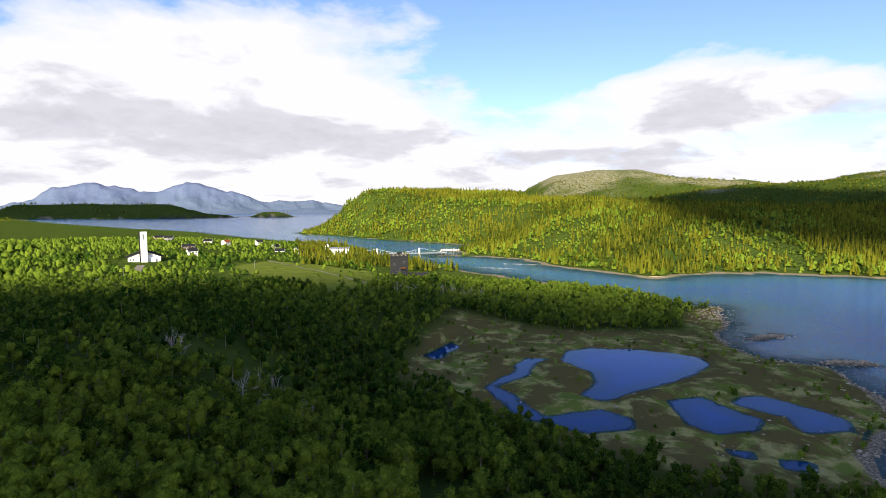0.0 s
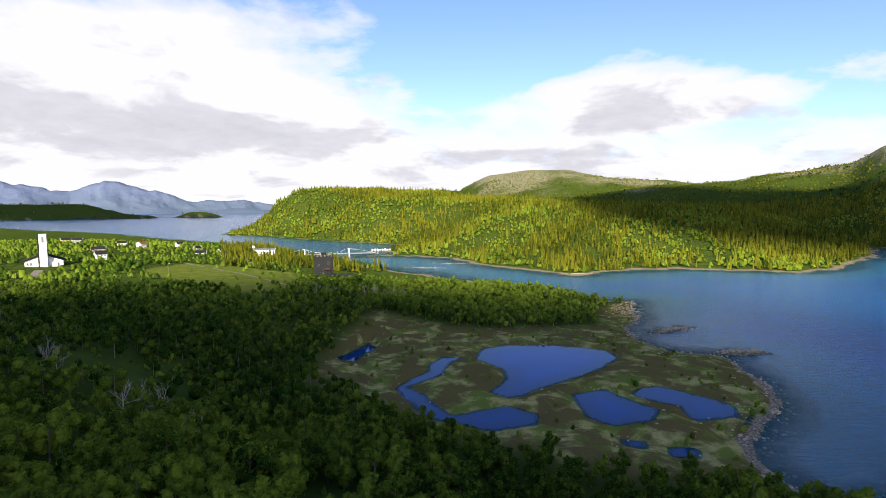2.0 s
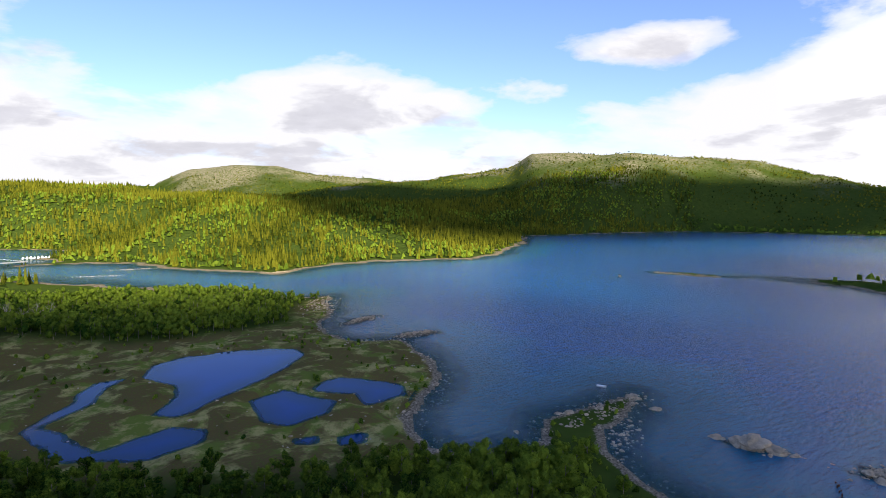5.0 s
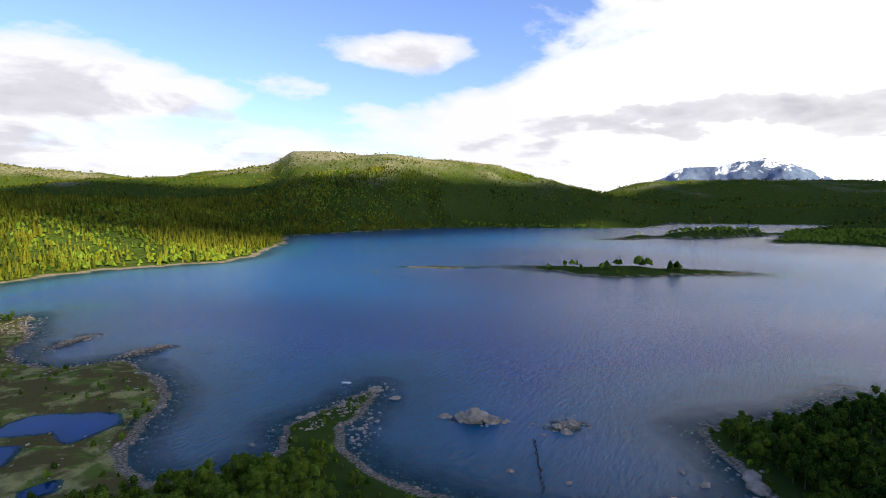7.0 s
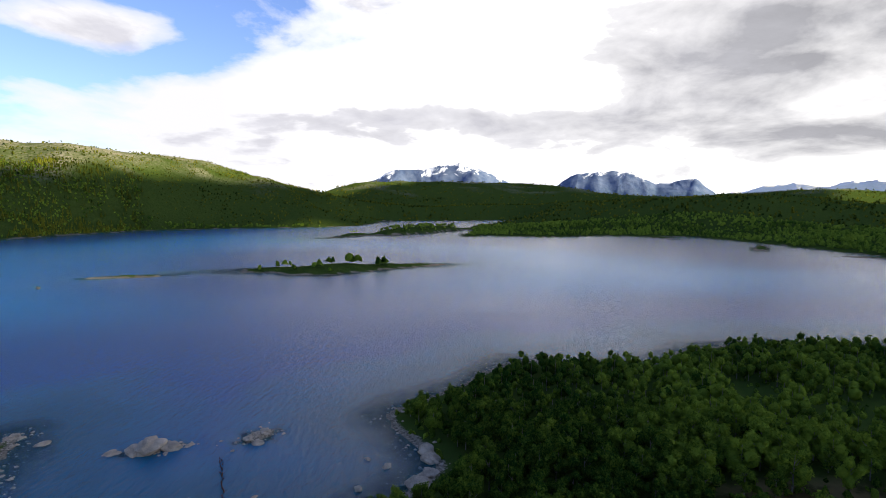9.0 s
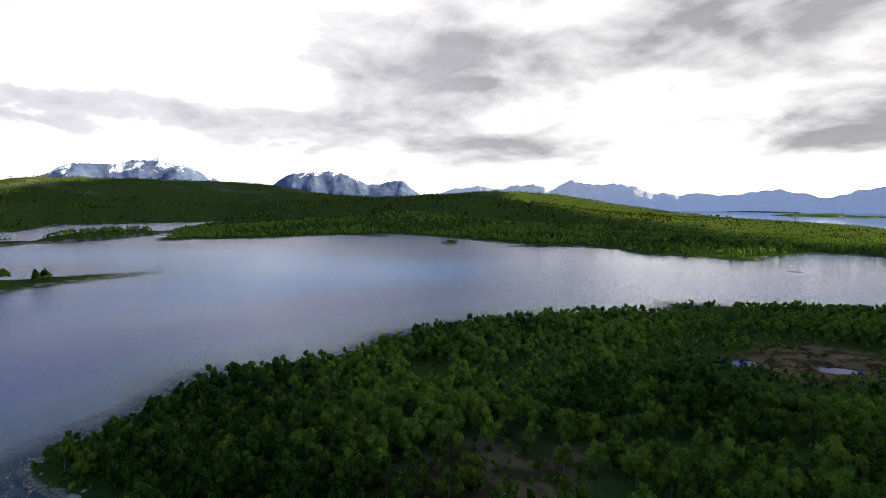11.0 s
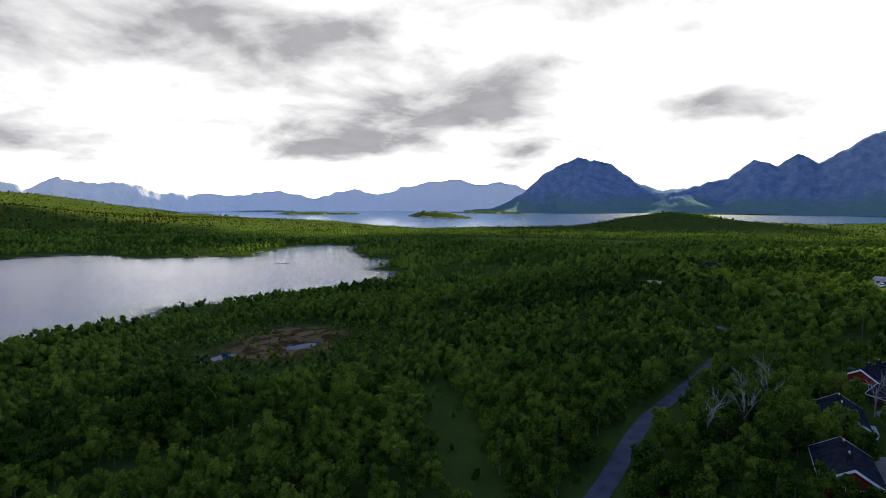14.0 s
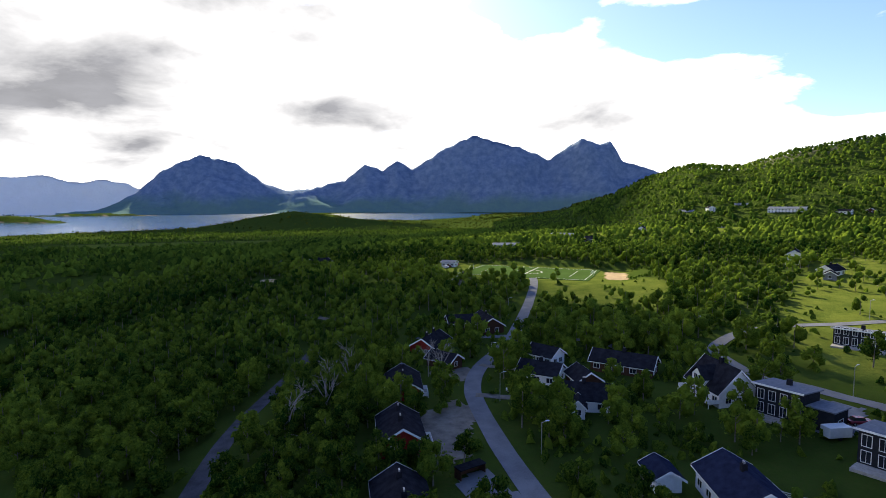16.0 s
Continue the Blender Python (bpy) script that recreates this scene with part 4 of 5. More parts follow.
def balcony(house, x0, y0, x1, y1, z, label="white slatted balcony"):
    deck = part("balcony", boxes((x0, y0, z - 0.15, x1, y1, z)), PLANK, house, label)
    rail = [(x0, y0, z, x0 + 0.06, y1, z + 0.9), (x1 - 0.06, y0, z, x1, y1, z + 0.9), (x0 + 0.06, y1 - 0.06, z, x1 - 0.06, y1, z + 0.9)]
    part("railing", boxes(*rail), WHITE, deck)
    for px0 in (x0, x1 - 0.15):
        part("post", boxes((px0, min(y1, y1 - 0.15), -0.6, px0 + 0.15, max(y1, y1 - 0.15), z - 0.15)), WHITE, deck)


def modern_house(x, y, turn, l, w, h, label, wall, annex=True):
    """A boxy dark house under low single-pitch roofs, with tall windows."""
    z = height(x, y)
    house = tagged(new("house"), label, "house", "modern houses")
    house.matrix_world = pose(x, y, z, 0, 0, turn)
    part("wall", prism([(-w / 2, -0.8), (w / 2, -0.8), (w / 2, h), (-w / 2, h - 0.9)], -l / 2, l / 2), wall, house)
    part("roof", prism([(-w / 2 - 0.5, h - 0.95), (w / 2 + 0.7, h + 0.08), (w / 2 + 0.7, h + 0.33), (-w / 2 - 0.5, h - 0.70)], -l / 2 - 0.5, l / 2 + 0.5), ROOF_GREY, house)
    part("fascia", boxes((-l / 2 - 0.55, w / 2 + 0.66, h + 0.02, l / 2 + 0.55, w / 2 + 0.76, h + 0.36)), WHITE, house)
    n = max(3, int(l / 2.0))
    for s in range(2):
        for k in range(n):
            window(house, (k + 0.5) * l / n - l / 2, w / 2, 0.5 + 2.7 * s, l / n * 0.55, 1.9, 90)
    for k in range(2):
        window(house, l / 2, (k - 0.5) * w * 0.45, 3.3, 1.6, 0.7, 0)
        window(house, -l / 2, (k - 0.5) * w * 0.45, 1.0, 1.4, 1.2, 180)
    part("chimney", boxes((-0.45, -1.2, h - 0.9, 0.45, -0.4, h + 0.9), bevel=0.03), ROOF, house)
    part("terrace", boxes((-l / 2, w / 2, -0.5, l / 2, w / 2 + 3.2, 0.12)), PLANK, house, "pale boarded terrace")
    if annex:
        a = part("annex", prism([(-w * 0.42, -0.8), (w * 0.42, -0.8), (w * 0.42, h * 0.62), (-w * 0.42, h * 0.52)], -l / 2 - l * 0.6, -l / 2), wall, house)
        part("roof", prism([(-w * 0.46, h * 0.53), (w * 0.46, h * 0.63), (w * 0.46, h * 0.63 + 0.25), (-w * 0.46, h * 0.53 + 0.25)], -l / 2 - l * 0.6 - 0.4, -l / 2 - 0.52), ROOF_GREY, a)
        window(a, -l / 2 - l * 0.6, 0, 1.0, 2.2, 0.7, 180)
    HOUSE_SPOTS.append((x, y, max(l, w) * 0.6 + 2.5))
    return house


def drape(name, x, y, quads, mat, label, category, lift=0.14):
    g = lie(x, y)
    return tagged(new(name, add_mesh(name, np.stack([x, y, g["h"] + lift], 1), quads, [mat])), label, category, kind="structure")


def ribbon(name, line, width, mat, label, category="road", lift=0.14):
    """A road laid over the ground along a smooth line."""
    p = np.array(line, float)
    for _ in range(3):
        q = np.empty((2 * len(p), 2))
        q[0::2], q[1::2] = p, p
        mids = [p[0]]
        for a, b in zip(p, p[1:]):
            mids += [a * 0.75 + b * 0.25, a * 0.25 + b * 0.75]
        p = np.array(mids + [p[-1]])
    dirs = np.gradient(p, axis=0)
    dirs /= np.linalg.norm(dirs, axis=1)[:, None]
    side = np.stack([-dirs[:, 1], dirs[:, 0]], 1)
    across = np.linspace(-width / 2, width / 2, 5)
    P = (p[:, None] + side[:, None] * across[None, :, None]).reshape(-1, 2)
    i, j = np.meshgrid(np.arange(4), np.arange(len(p) - 1))
    quads = np.stack([j * 5 + i + 1, j * 5 + i, (j + 1) * 5 + i, (j + 1) * 5 + i + 1], -1).reshape(-1, 4)
    return drape(name, P[:, 0], P[:, 1], quads, mat, label, category, lift)


def patch(name, poly, mat, label, category, cell=1.0, ragged=0.8, lift=0.10):
    """A patch of laid or worn ground within an outline."""
    p = np.array(poly, float)
    xs, ys = np.arange(p[:, 0].min() - 1, p[:, 0].max() + 2, cell), np.arange(p[:, 1].min() - 1, p[:, 1].max() + 2, cell)
    X, Y = np.meshgrid(xs, ys)
    ids = np.arange(X.size).reshape(X.shape)
    inside = (outline_distance(poly, X.ravel(), Y.ravel()) + ragged * rough_noise(X.ravel(), Y.ravel(), 5, 2, 91) < 0).reshape(X.shape)
    keep = inside[:-1, :-1] & inside[1:, 1:] & inside[1:, :-1] & inside[:-1, 1:]
    quads = np.stack([ids[:-1, :-1], ids[:-1, 1:], ids[1:, 1:], ids[1:, :-1]], -1)[keep]
    used, quads = np.unique(quads, return_inverse=True)
    return drape(name, X.ravel()[used], Y.ravel()[used], quads.reshape(-1, 4), mat, label, category, lift)


# roads, yards, sports ground
ribbon("road", ROAD, 4.1, ASPHALT, "pale asphalt road winding through the housing estate")
ribbon("old_road", OLD_ROAD, 3.8, OLD_ASPHALT, "straight dark worn road through the birch wood")
ribbon("hill_road", HILL_ROAD, 3.8, ASPHALT, "asphalt road past the detached houses")
ribbon("village_road", VILLAGE_ROAD, 6.0, GRAVEL, "gravel road to the church")
ribbon("meadow_path", MEADOW_PATH, 3.2, GRAVEL, "gravel track across the bright meadow", "path")
ribbon("side_road", [(-70, -199), (-62, -203), (-50, -208), (-42, -214)], 3.4, ASPHALT, "narrow asphalt side road by the terraced houses")
ribbon("side_road", [(-70, -199), (-80, -190), (-90, -178), (-88, -168)], 3.4, ASPHALT, "narrow asphalt drive to the brown house")
ribbon("drive", [(-35, -157), (-41, -153), (-47, -152)], 2.6, GRAVEL, "short gravel drive to a white house")
ribbon("drive", [(-47, -178), (-52, -172), (-57, -168)], 2.6, GRAVEL, "short gravel drive between lawns")
ribbon("wood_path", [(25, -366), (0, -330), (-20, -262), (-28, -248)], 3.0, GRAVEL, "gravel track through the wood")
patch("yard", [(-17, -152), (-30, -157), (-32, -148), (-27, -141), (-21, -130), (-13, -128), (-15, -140)], GRAVEL, "gravel yard with wheel tracks before the terraced houses", "yard")
patch("yard", [(-29, -176), (-36, -166), (-44, -172), (-44, -178), (-37, -182)], GRAVEL, "gravel parking yard by the garage", "yard")
patch("yard", [(-14, -124), (-21, -126), (-23, -110), (-17, -106), (-12, -112)], ASPHALT, "asphalt forecourt beside the road", "yard")
patch("yard", [(-86, -124), (-98, -128), (-103, -112), (-90, -104), (-82, -108)], ASPHALT, "asphalt drive beside the black house", "yard")
patch("churchyard_parking", [(-236, 348), (-242, 377), (-224, 370), (-200, 320), (-206, 306)], GRAVEL, "pale gravel parking area at the edge of the wood", "yard", 2.0)
patch("gravel_pit", [(-8, -352), (6, -360), (4, -378), (-14, -380), (-22, -366)], SAND, "small open gravel pit in the wood", "pit", 2.0)
patch("sand_court", [(-171, -276), (-181, -266), (-203, -292), (-193, -303)], SAND, "tan sand court beside the football pitch", "court", 2.0, 0.3)
patch("shop_yard", [(-180, -412), (-205, -400), (-212, -420), (-186, -432)], GRAVEL, "gravel yard round the metal hall", "yard", 2.0)


def football_pitch(x, y, l, w, turn, z):
    pitch = tagged(new("football_pitch"), "green artificial football pitch with white lines", "pitch")
    pitch.matrix_world = pose(x, y, z, 0, 0, turn)
    part("turf", boxes((-l / 2, -w / 2, -0.3, l / 2, w / 2, 0.22)), TURF, pitch)
    t = 0.22
    a, b = l / 2 - 2, w / 2 - 2
    for x0, y0, x1, y1 in ((-a, -b, a, -b + t), (-a, b - t, a, b), (-a, -b, -a + t, b), (a - t, -b, a, b), (-t, -b, t, b), (-a + 10, -13, -a + 10 + t, 13), (a - 10, -13, a - 10 + t, 13)):
        part("line", boxes((x0, y0, 0.22, x1, y1, 0.235)), LINE, pitch, "white painted line")
    bm = bmesh.new()
    n = 32
    inner = [bm.verts.new((7.6 * math.cos(k / n * 6.2832), 7.6 * math.sin(k / n * 6.2832), 0.24)) for k in range(n)]
    outer = [bm.verts.new((8.0 * math.cos(k / n * 6.2832), 8.0 * math.sin(k / n * 6.2832), 0.24)) for k in range(n)]
    for k in range(n):
        bm.faces.new((inner[k], outer[k], outer[(k + 1) % n], inner[(k + 1) % n]))
    part("line", bm, LINE, pitch, "white centre circle")
    for e in (-1, 1):
        goal = tagged(new("goal"), "white football goal standing on the pitch", "goal", "goals")
        goal.matrix_world = pose(x, y, z + 0.22, 0, 0, turn) @ pose(e * (a + 0.2), 0, 0)
        part("goal_frame", tubes(((0, -3, 0), (0, -3, 2.2), 0.09), ((0, 3, 0), (0, 3, 2.2), 0.09), ((0, -3, 2.2), (0, 3, 2.2), 0.09), ((0, -3, 2.2), (e * 1.6, -3, 0), 0.05), ((0, 3, 2.2), (e * 1.6, 3, 0), 0.05)), WHITE, goal)


football_pitch(*PITCH)
HOUSE_SPOTS.extend([(-153, -320, 46), (-175, -297, 30), (-130, -343, 30), (-187, -285, 22), (-7, -366, 16), (-196, -415, 20)])

# the terrace of red houses
TERRACE = "terraced houses along the road"
for x, y, turn, l in ((-3.5, -118, 78, 15), (-11, -141, 76, 13.5), (-20.5, -166.5, 73, 13.5), (-40, -197, 44, 14)):
    h = gable_house(x, y, turn, l, 8.6, 2.9, 2.3, RED, ROOF, "red boarded terraced house with black roof and white bargeboards", chimneys=2, group=TERRACE)
    balcony(h, l * 0.05, 3.87, l * 0.40, 5.6, 1.1)
gable_house(-37.5, -181, 118, 9, 6, 2.5, 1.6, BROWN, ROOF, "low dark garage with black ridged roof", sides=0, ends=1, chimneys=0, name="garage")
gable_house(-67, -212, 79, 15, 9, 3.0, 2.4, BROWN, ROOF, "dark brown house with black roof beside the road", chimneys=1)
gable_house(-60, -219, 169, 10, 8, 2.8, 2.0, BROWN, ROOF, "dark brown side house with black roof", chimneys=0)
gable_house(-55, -160, 128, 11, 8.4, 2.9, 2.0, WHITE, ROOF, "white bungalow with black roof", chimneys=1)
gable_house(-64, -171.5, 111, 9, 7, 2.9, 1.9, WHITE, ROOF, "white side wing house with black roof", chimneys=0)
gable_house(-54, -142, 143, 12, 8.6, 2.9, 2.4, WHITE, ROOF, "white house with black roof and gabled porch")
gable_house(-49.6, -138.2, 53, 4.4, 3.2, 2.6, 1.4, WHITE, ROOF, "small white gabled porch before the bungalow", sides=0, ends=1, chimneys=0, name="porch")
gable_house(-61, -151, 75, 8.5, 6.4, 2.7, 1.9, BROWN, ROOF, "brown garage with black ridged roof", sides=1, ends=1, chimneys=0, name="garage")
gable_house(-77, -155, 124, 17, 8, 2.8, 2.2, BROWN, ROOF, "long dark brown house with small white windows", sides=5)
villa = gable_house(-82.5, -130.5, 74, 13, 10, 3.3, 4.6, WHITE, ROOF, "large white villa with steep black roof and veranda", sides=4, ends=3, chimneys=1)
balcony(villa, -5.8, -4.5, 5.8, -6.7, 0.9, "white veranda along the long wall")
dormer = part("dormer", prism([(-2.2, 2.6), (2.2, 2.6), (2.2, 5.0), (0, 7.0), (-2.2, 5.0)], 0, 5.0), WHITE, villa, "white gabled dormer")
dormer.matrix_local = pose(-1.0, 0, 0, 0, 0, -90)
part("roof", prism([(-2.7, 4.6), (0, 7.1), (2.7, 4.6), (2.7, 4.85), (0, 7.35), (-2.7, 4.85)], 0, 5.5), ROOF, dormer)
window(dormer, 5.0, -0.8, 3.9, 1.1, 1.3, 0)
window(dormer, 5.0, 0.8, 3.9, 1.1, 1.3, 0)
modern_house(-86, -118, -78, 8.5, 8.5, 6.0, "black modern house with grey single-pitch roofs and tall windows", BLACK)
modern_house(-82, -96, -78, 9.5, 8.5, 5.8, "black modern house with white window strips and pale terrace", BLACK, False)
modern_house(-147, -138, -70, 12, 8.5, 4.6, "black modern bungalow with grey roof on the green slope", BLACK)
gable_house(-44.2, -109.8, 67, 6, 4.6, 2.3, 1.2, WHITE, ROOF_BLUE, "small white garden shed with blue-black roof", sides=0, ends=0, chimneys=0, name="shed")
big = gable_house(-49.5, -99.5, 64, 14, 9.4, 3.6, 2.4, PALE, ROOF_BLUE, "pale two-storey house with blue-black roof", chimneys=1, sides=4)
balcony(big, -5, 4.23, 3, 6.0, 1.6)
gable_house(-280, -246, 30, 13, 9, 5.4, 2.4, WHITE, ROOF_BLUE, "white two-storey house with blue-black roof on the slope", storeys=2)
gable_house(-257, -213, 10, 14, 8, 3, 2.2, WHITE, ROOF, "white bungalow with dark roof on the slope")
gable_house(-245, -206, 30, 7, 6, 2.6, 1.6, GREY, ROOF, "grey garage with dark roof on the slope", sides=0, ends=1, chimneys=0, name="garage")
gable_house(-194, -418, 153, 22, 14, 5.5, 1.3, GREY, ROOF_GREY, "grey metal hall with pale roof and wide gate", sides=0, ends=1, chimneys=0, name="hall")
gable_house(-293, -478, 117, 27, 10, 4, 1.6, WHITE, ROOF_GREY, "long low white building among trees", sides=8, chimneys=0)
gable_house(-285, -426, 126, 14, 8, 3, 2, GREY, ROOF, "grey house among sunlit trees")
gable_house(-122, -366, 133, 10, 6, 3, 1.0, PALE, ROOF_GREY, "pale low clubhouse beside the football pitch", sides=3, chimneys=0, name="clubhouse")
gable_house(-100, -300, 40, 11, 8, 3, 2.2, GREY, ROOF_BLUE, "grey house with blue-black roof by the field")
gable_house(-52, -440, 30, 18, 10, 3, 2, BROWN, ROOF, "dark low farm building in the wood", sides=4)
gable_house(-20, -438, 20, 12, 8, 3, 1.6, PALE, ROOF_GREY, "pale low shed in the wood", sides=2, name="shed")
for x, y, turn, l, w, wall, roof, st in ((-631, -490, 113, 44, 18, WHITE, ROOF_GREY, 2), (-594, -610, 100, 26, 10, GREY, ROOF_GREY, 1), (-600, -575, 60, 14, 9, WHITE, ROOF, 2), (-660, -442, 100, 16, 9, WHITE, ROOF, 2), (-690, -430, 20, 14, 9, BROWN, ROOF, 2), (-640, -560, 130, 18, 9, GREY, ROOF_GREY, 1),
        (-430, -520, 30, 11, 8, WHITE, ROOF, 1), (-470, -610, 80, 12, 8, GREY, ROOF, 1), (-530, -500, 10, 12, 8, WHITE, ROOF_BLUE, 1), (-560, -660, 50, 11, 8, BROWN, ROOF, 1), (-400, -450, 60, 11, 8, RED, ROOF, 1)):
    gable_house(x, y, turn, l, w, 2.8 * st, 2.2, wall, roof, "house among trees on the sunny hillside", sides=max(2, l // 4), storeys=st, group="hillside houses")

# village round the church and the bridge
VILLAGE = "village houses"
for x, y, turn, wall, roof, l, st, words in ((-305, 648, 20, BROWN, ROOF, 15, 1, "brown bungalow"), (-293, 730, 70, WHITE, ROOF_RED, 11, 2, "white house with red roof"), (-255, 549, 40, WHITE, ROOF, 10, 2, "white house"), (-212, 702, 10, WHITE, ROOF, 13, 1, "white bungalow"),
        (-190, 712, 60, YELLOW, ROOF, 10, 2, "yellow house"), (-170, 735, 5, WHITE, ROOF_RED, 20, 1, "white house with long red roof"), (-205, 800, 30, WHITE, ROOF, 10, 2, "white house"), (-160, 760, 75, WHITE, ROOF, 10, 2, "white house"), (-180, 690, 20, RED, ROOF, 9, 1, "red house"),
        (-272, 800, 45, WHITE, ROOF, 10, 2, "white house"), (-330, 760, 15, WHITE, ROOF, 12, 1, "white bungalow"), (-150, 640, 50, YELLOW, ROOF, 10, 1, "yellow house"), (-128, 590, 30, RED, ROOF, 8, 1, "red cottage"), (-238, 770, 65, GREY, ROOF, 11, 1, "grey house"), (-420, 800, 40, YELLOW, ROOF, 14, 2, "yellow villa"), (-395, 780, 10, GREY, ROOF, 12, 2, "grey villa")):
    gable_house(x, y, turn, l, 8, 2.8 * st, 2.6, wall, roof, words + " among the village gardens", sides=3, storeys=st, group=VILLAGE)
gable_house(-132, 690, 8, 26, 14, 7, 1.2, WHITE, ROOF_GREY, "large flat white quay building by the bridge", sides=7, storeys=2, chimneys=0)
gable_house(-108, 715, 40, 12, 8, 3, 2, BROWN, ROOF, "brown boathouse by the bridge", sides=1, chimneys=0, name="boathouse")


def church(x, y, turn):
    z = height(x, y)
    ob = tagged(new("church"), "white church with dark spreading roof and tall square tower", "church")
    ob.matrix_world = pose(x, y, z, 0, 0, turn)
    part("wall", prism([(-13, -1), (13, -1), (13, 4.2), (0, 9.5), (-13, 4.2)], -9, 9), WHITE, ob)
    part("roof", prism([(-15.5, 3.4), (0, 9.8), (15.5, 3.4), (15.5, 3.8), (0, 10.3), (-15.5, 3.8)], -10, 10), ROOF, ob)
    tower = part("tower", boxes((9.5, -2.6, -1, 14.5, 2.6, 27), bevel=0.08), WHITE, ob, "tall plain white tower")
    part("louvre", boxes((14.5, -0.8, 20, 14.54, 0.8, 25)), ROOF_GREY, tower)
    part("tower_side", boxes((9.3, -3.8, -1, 12.0, -2.6, 26.5)), ROOF, tower, "dark narrow side of the tower")
    part("porch", boxes((9, -8, -1, 12, -3, 3.5)), WHITE, ob)
    part("porch", boxes((9, 3, -1, 11, 9, 3.5)), WHITE, ob)
    for k in range(5):
        window(ob, 9, -11 + 2.2 * k + (8 if k > 2 else 0), 1.0, 1.2, 2.2, 0)
    HOUSE_SPOTS.append((x, y, 24))


def dark_tower(x, y, turn):
    """The black-clad museum tower with its roof terrace, stair and annex."""
    z = height(x, y)
    ob = tagged(new("museum_tower"), "black boarded tower with slanting balcony, beside a low dark annex", "tower")
    ob.matrix_world = pose(x, y, z, 0, 0, turn)
    part("wall", prism([(-7, -1), (7, -1), (7.4, 19.4), (-7.2, 19.8)], -7.5, 7.5), BLACK, ob)
    part("parapet", boxes((-7.7, -7.4, 19.2, -7.3, 7.5, 20.4), (7.3, -7.4, 19.2, 7.7, 7.5, 20.4), (-7.3, -7.5, 19.2, 7.3, -7.1, 20.4), (-7.3, 7.1, 19.2, 7.3, 7.5, 20.4)), BLACK, ob)
    part("roof_house", boxes((-2.2, -2, 19.5, 2.2, 2, 23)), ROOF, ob)
    for k in range(26):
        part("bamboo", tubes(*(((-7 + 0.56 * k + 0.1 * j, -6.9, 20.3), (-7 + 0.56 * k + 0.22 * j, -6.9, 21.6 + 0.3 * (k % 3)), 0.05) for j in range(2)), sides=4), PLANK, ob, "tuft of tall roof bamboo") if k % 2 == 0 else None
    for a, b, c in ((-4, 12, 1.4), (1, 8, 1.8), (4, 14, 1.2), (-2, 5, 1.5)):
        window(ob, a, -7.15, b, c, 1.8, -90, ROOF_GREY)
    part("balcony", boxes((1.0, -9.2, 9.5, 5.5, -7.2, 11)), BROWN, ob, "jutting dark balcony")
    stair = part("stair", boxes(*((4.5 + 0.55 * k, -9.4, 8.6 - 0.62 * k, 5.2 + 0.55 * k, -7.4, 9.3 - 0.62 * k) for k in range(13))), BLACK, ob, "outer black stair")
    part("annex", prism([(-4, -1), (4, -1), (4, 4.6), (-4, 5.6)], 9, 25), BLACK, ob, "low black annex")
    HOUSE_SPOTS.append((x, y, 15))
    HOUSE_SPOTS.append((x + 18, y, 9))


church(-272, 492, -62)
HOUSE_SPOTS.extend([(-262, 462, 16), (-252, 440, 13), (-36, 448, 8), (-205, 290, 8), (-212, 330, 9), (-150, 660, 14), (-160, 700, 12)])
dark_tower(-38, 468, 4)


def suspension_bridge(a, b, deck):
    A, B = Vector(a), Vector(b)
    l = (B - A).length
    ob = tagged(new("suspension_bridge"), "white suspension bridge with two pylons over the sound", "bridge")
    ob.matrix_world = pose(A.x, A.y, 0, 0, 0, math.degrees(math.atan2(B.y - A.y, B.x - A.x)))
    part("deck", boxes((-14, -2.6, deck - 0.6, l + 14, 2.6, deck)), GREY, ob)
    for s in (-1, 1):
        part("railing", boxes((-14, s * 2.5 - 0.05, deck, l + 14, s * 2.5 + 0.05, deck + 0.25)), GREY, ob)
    p0, p1, top = l * 0.22, l * 0.78, deck + 6.6
    for p in (p0, p1):
        py = part("pylon", boxes((p - 0.35, -3.2, -3, p + 0.35, -2.6, top), (p - 0.35, 2.6, -3, p + 0.35, 3.2, top), (p - 0.4, -2.6, top - 1.4, p + 0.4, 2.6, top - 0.5)), WHITE, ob, "white portal pylon")
        part("pier", boxes((p - 1.6, -4.2, -6, p + 1.6, 4.2, 0.9), bevel=0.3), GREY, py)
    for s in (-2.95, 2.95):
        pts = [(-12, deck + 0.3), (p0, top)] + [(p0 + (p1 - p0) * k / 12, deck + 1.2 + (top - deck - 1.2) * (2 * k / 12 - 1) ** 2) for k in range(1, 12)] + [(p1, top), (l + 12, deck + 0.3)]
        part("cable", tubes(*(((x0, s, z0), (x1, s, z1), 0.045) for (x0, z0), (x1, z1) in zip(pts, pts[1:])), sides=5), WHITE, ob)
        part("hanger", tubes(*(((x0, s, deck), (x0, s, z0), 0.05) for x0, z0 in pts[2:-2]), sides=4), WHITE, ob)


suspension_bridge((-106, 689, 0), (-10, 712, 0), 4.6)


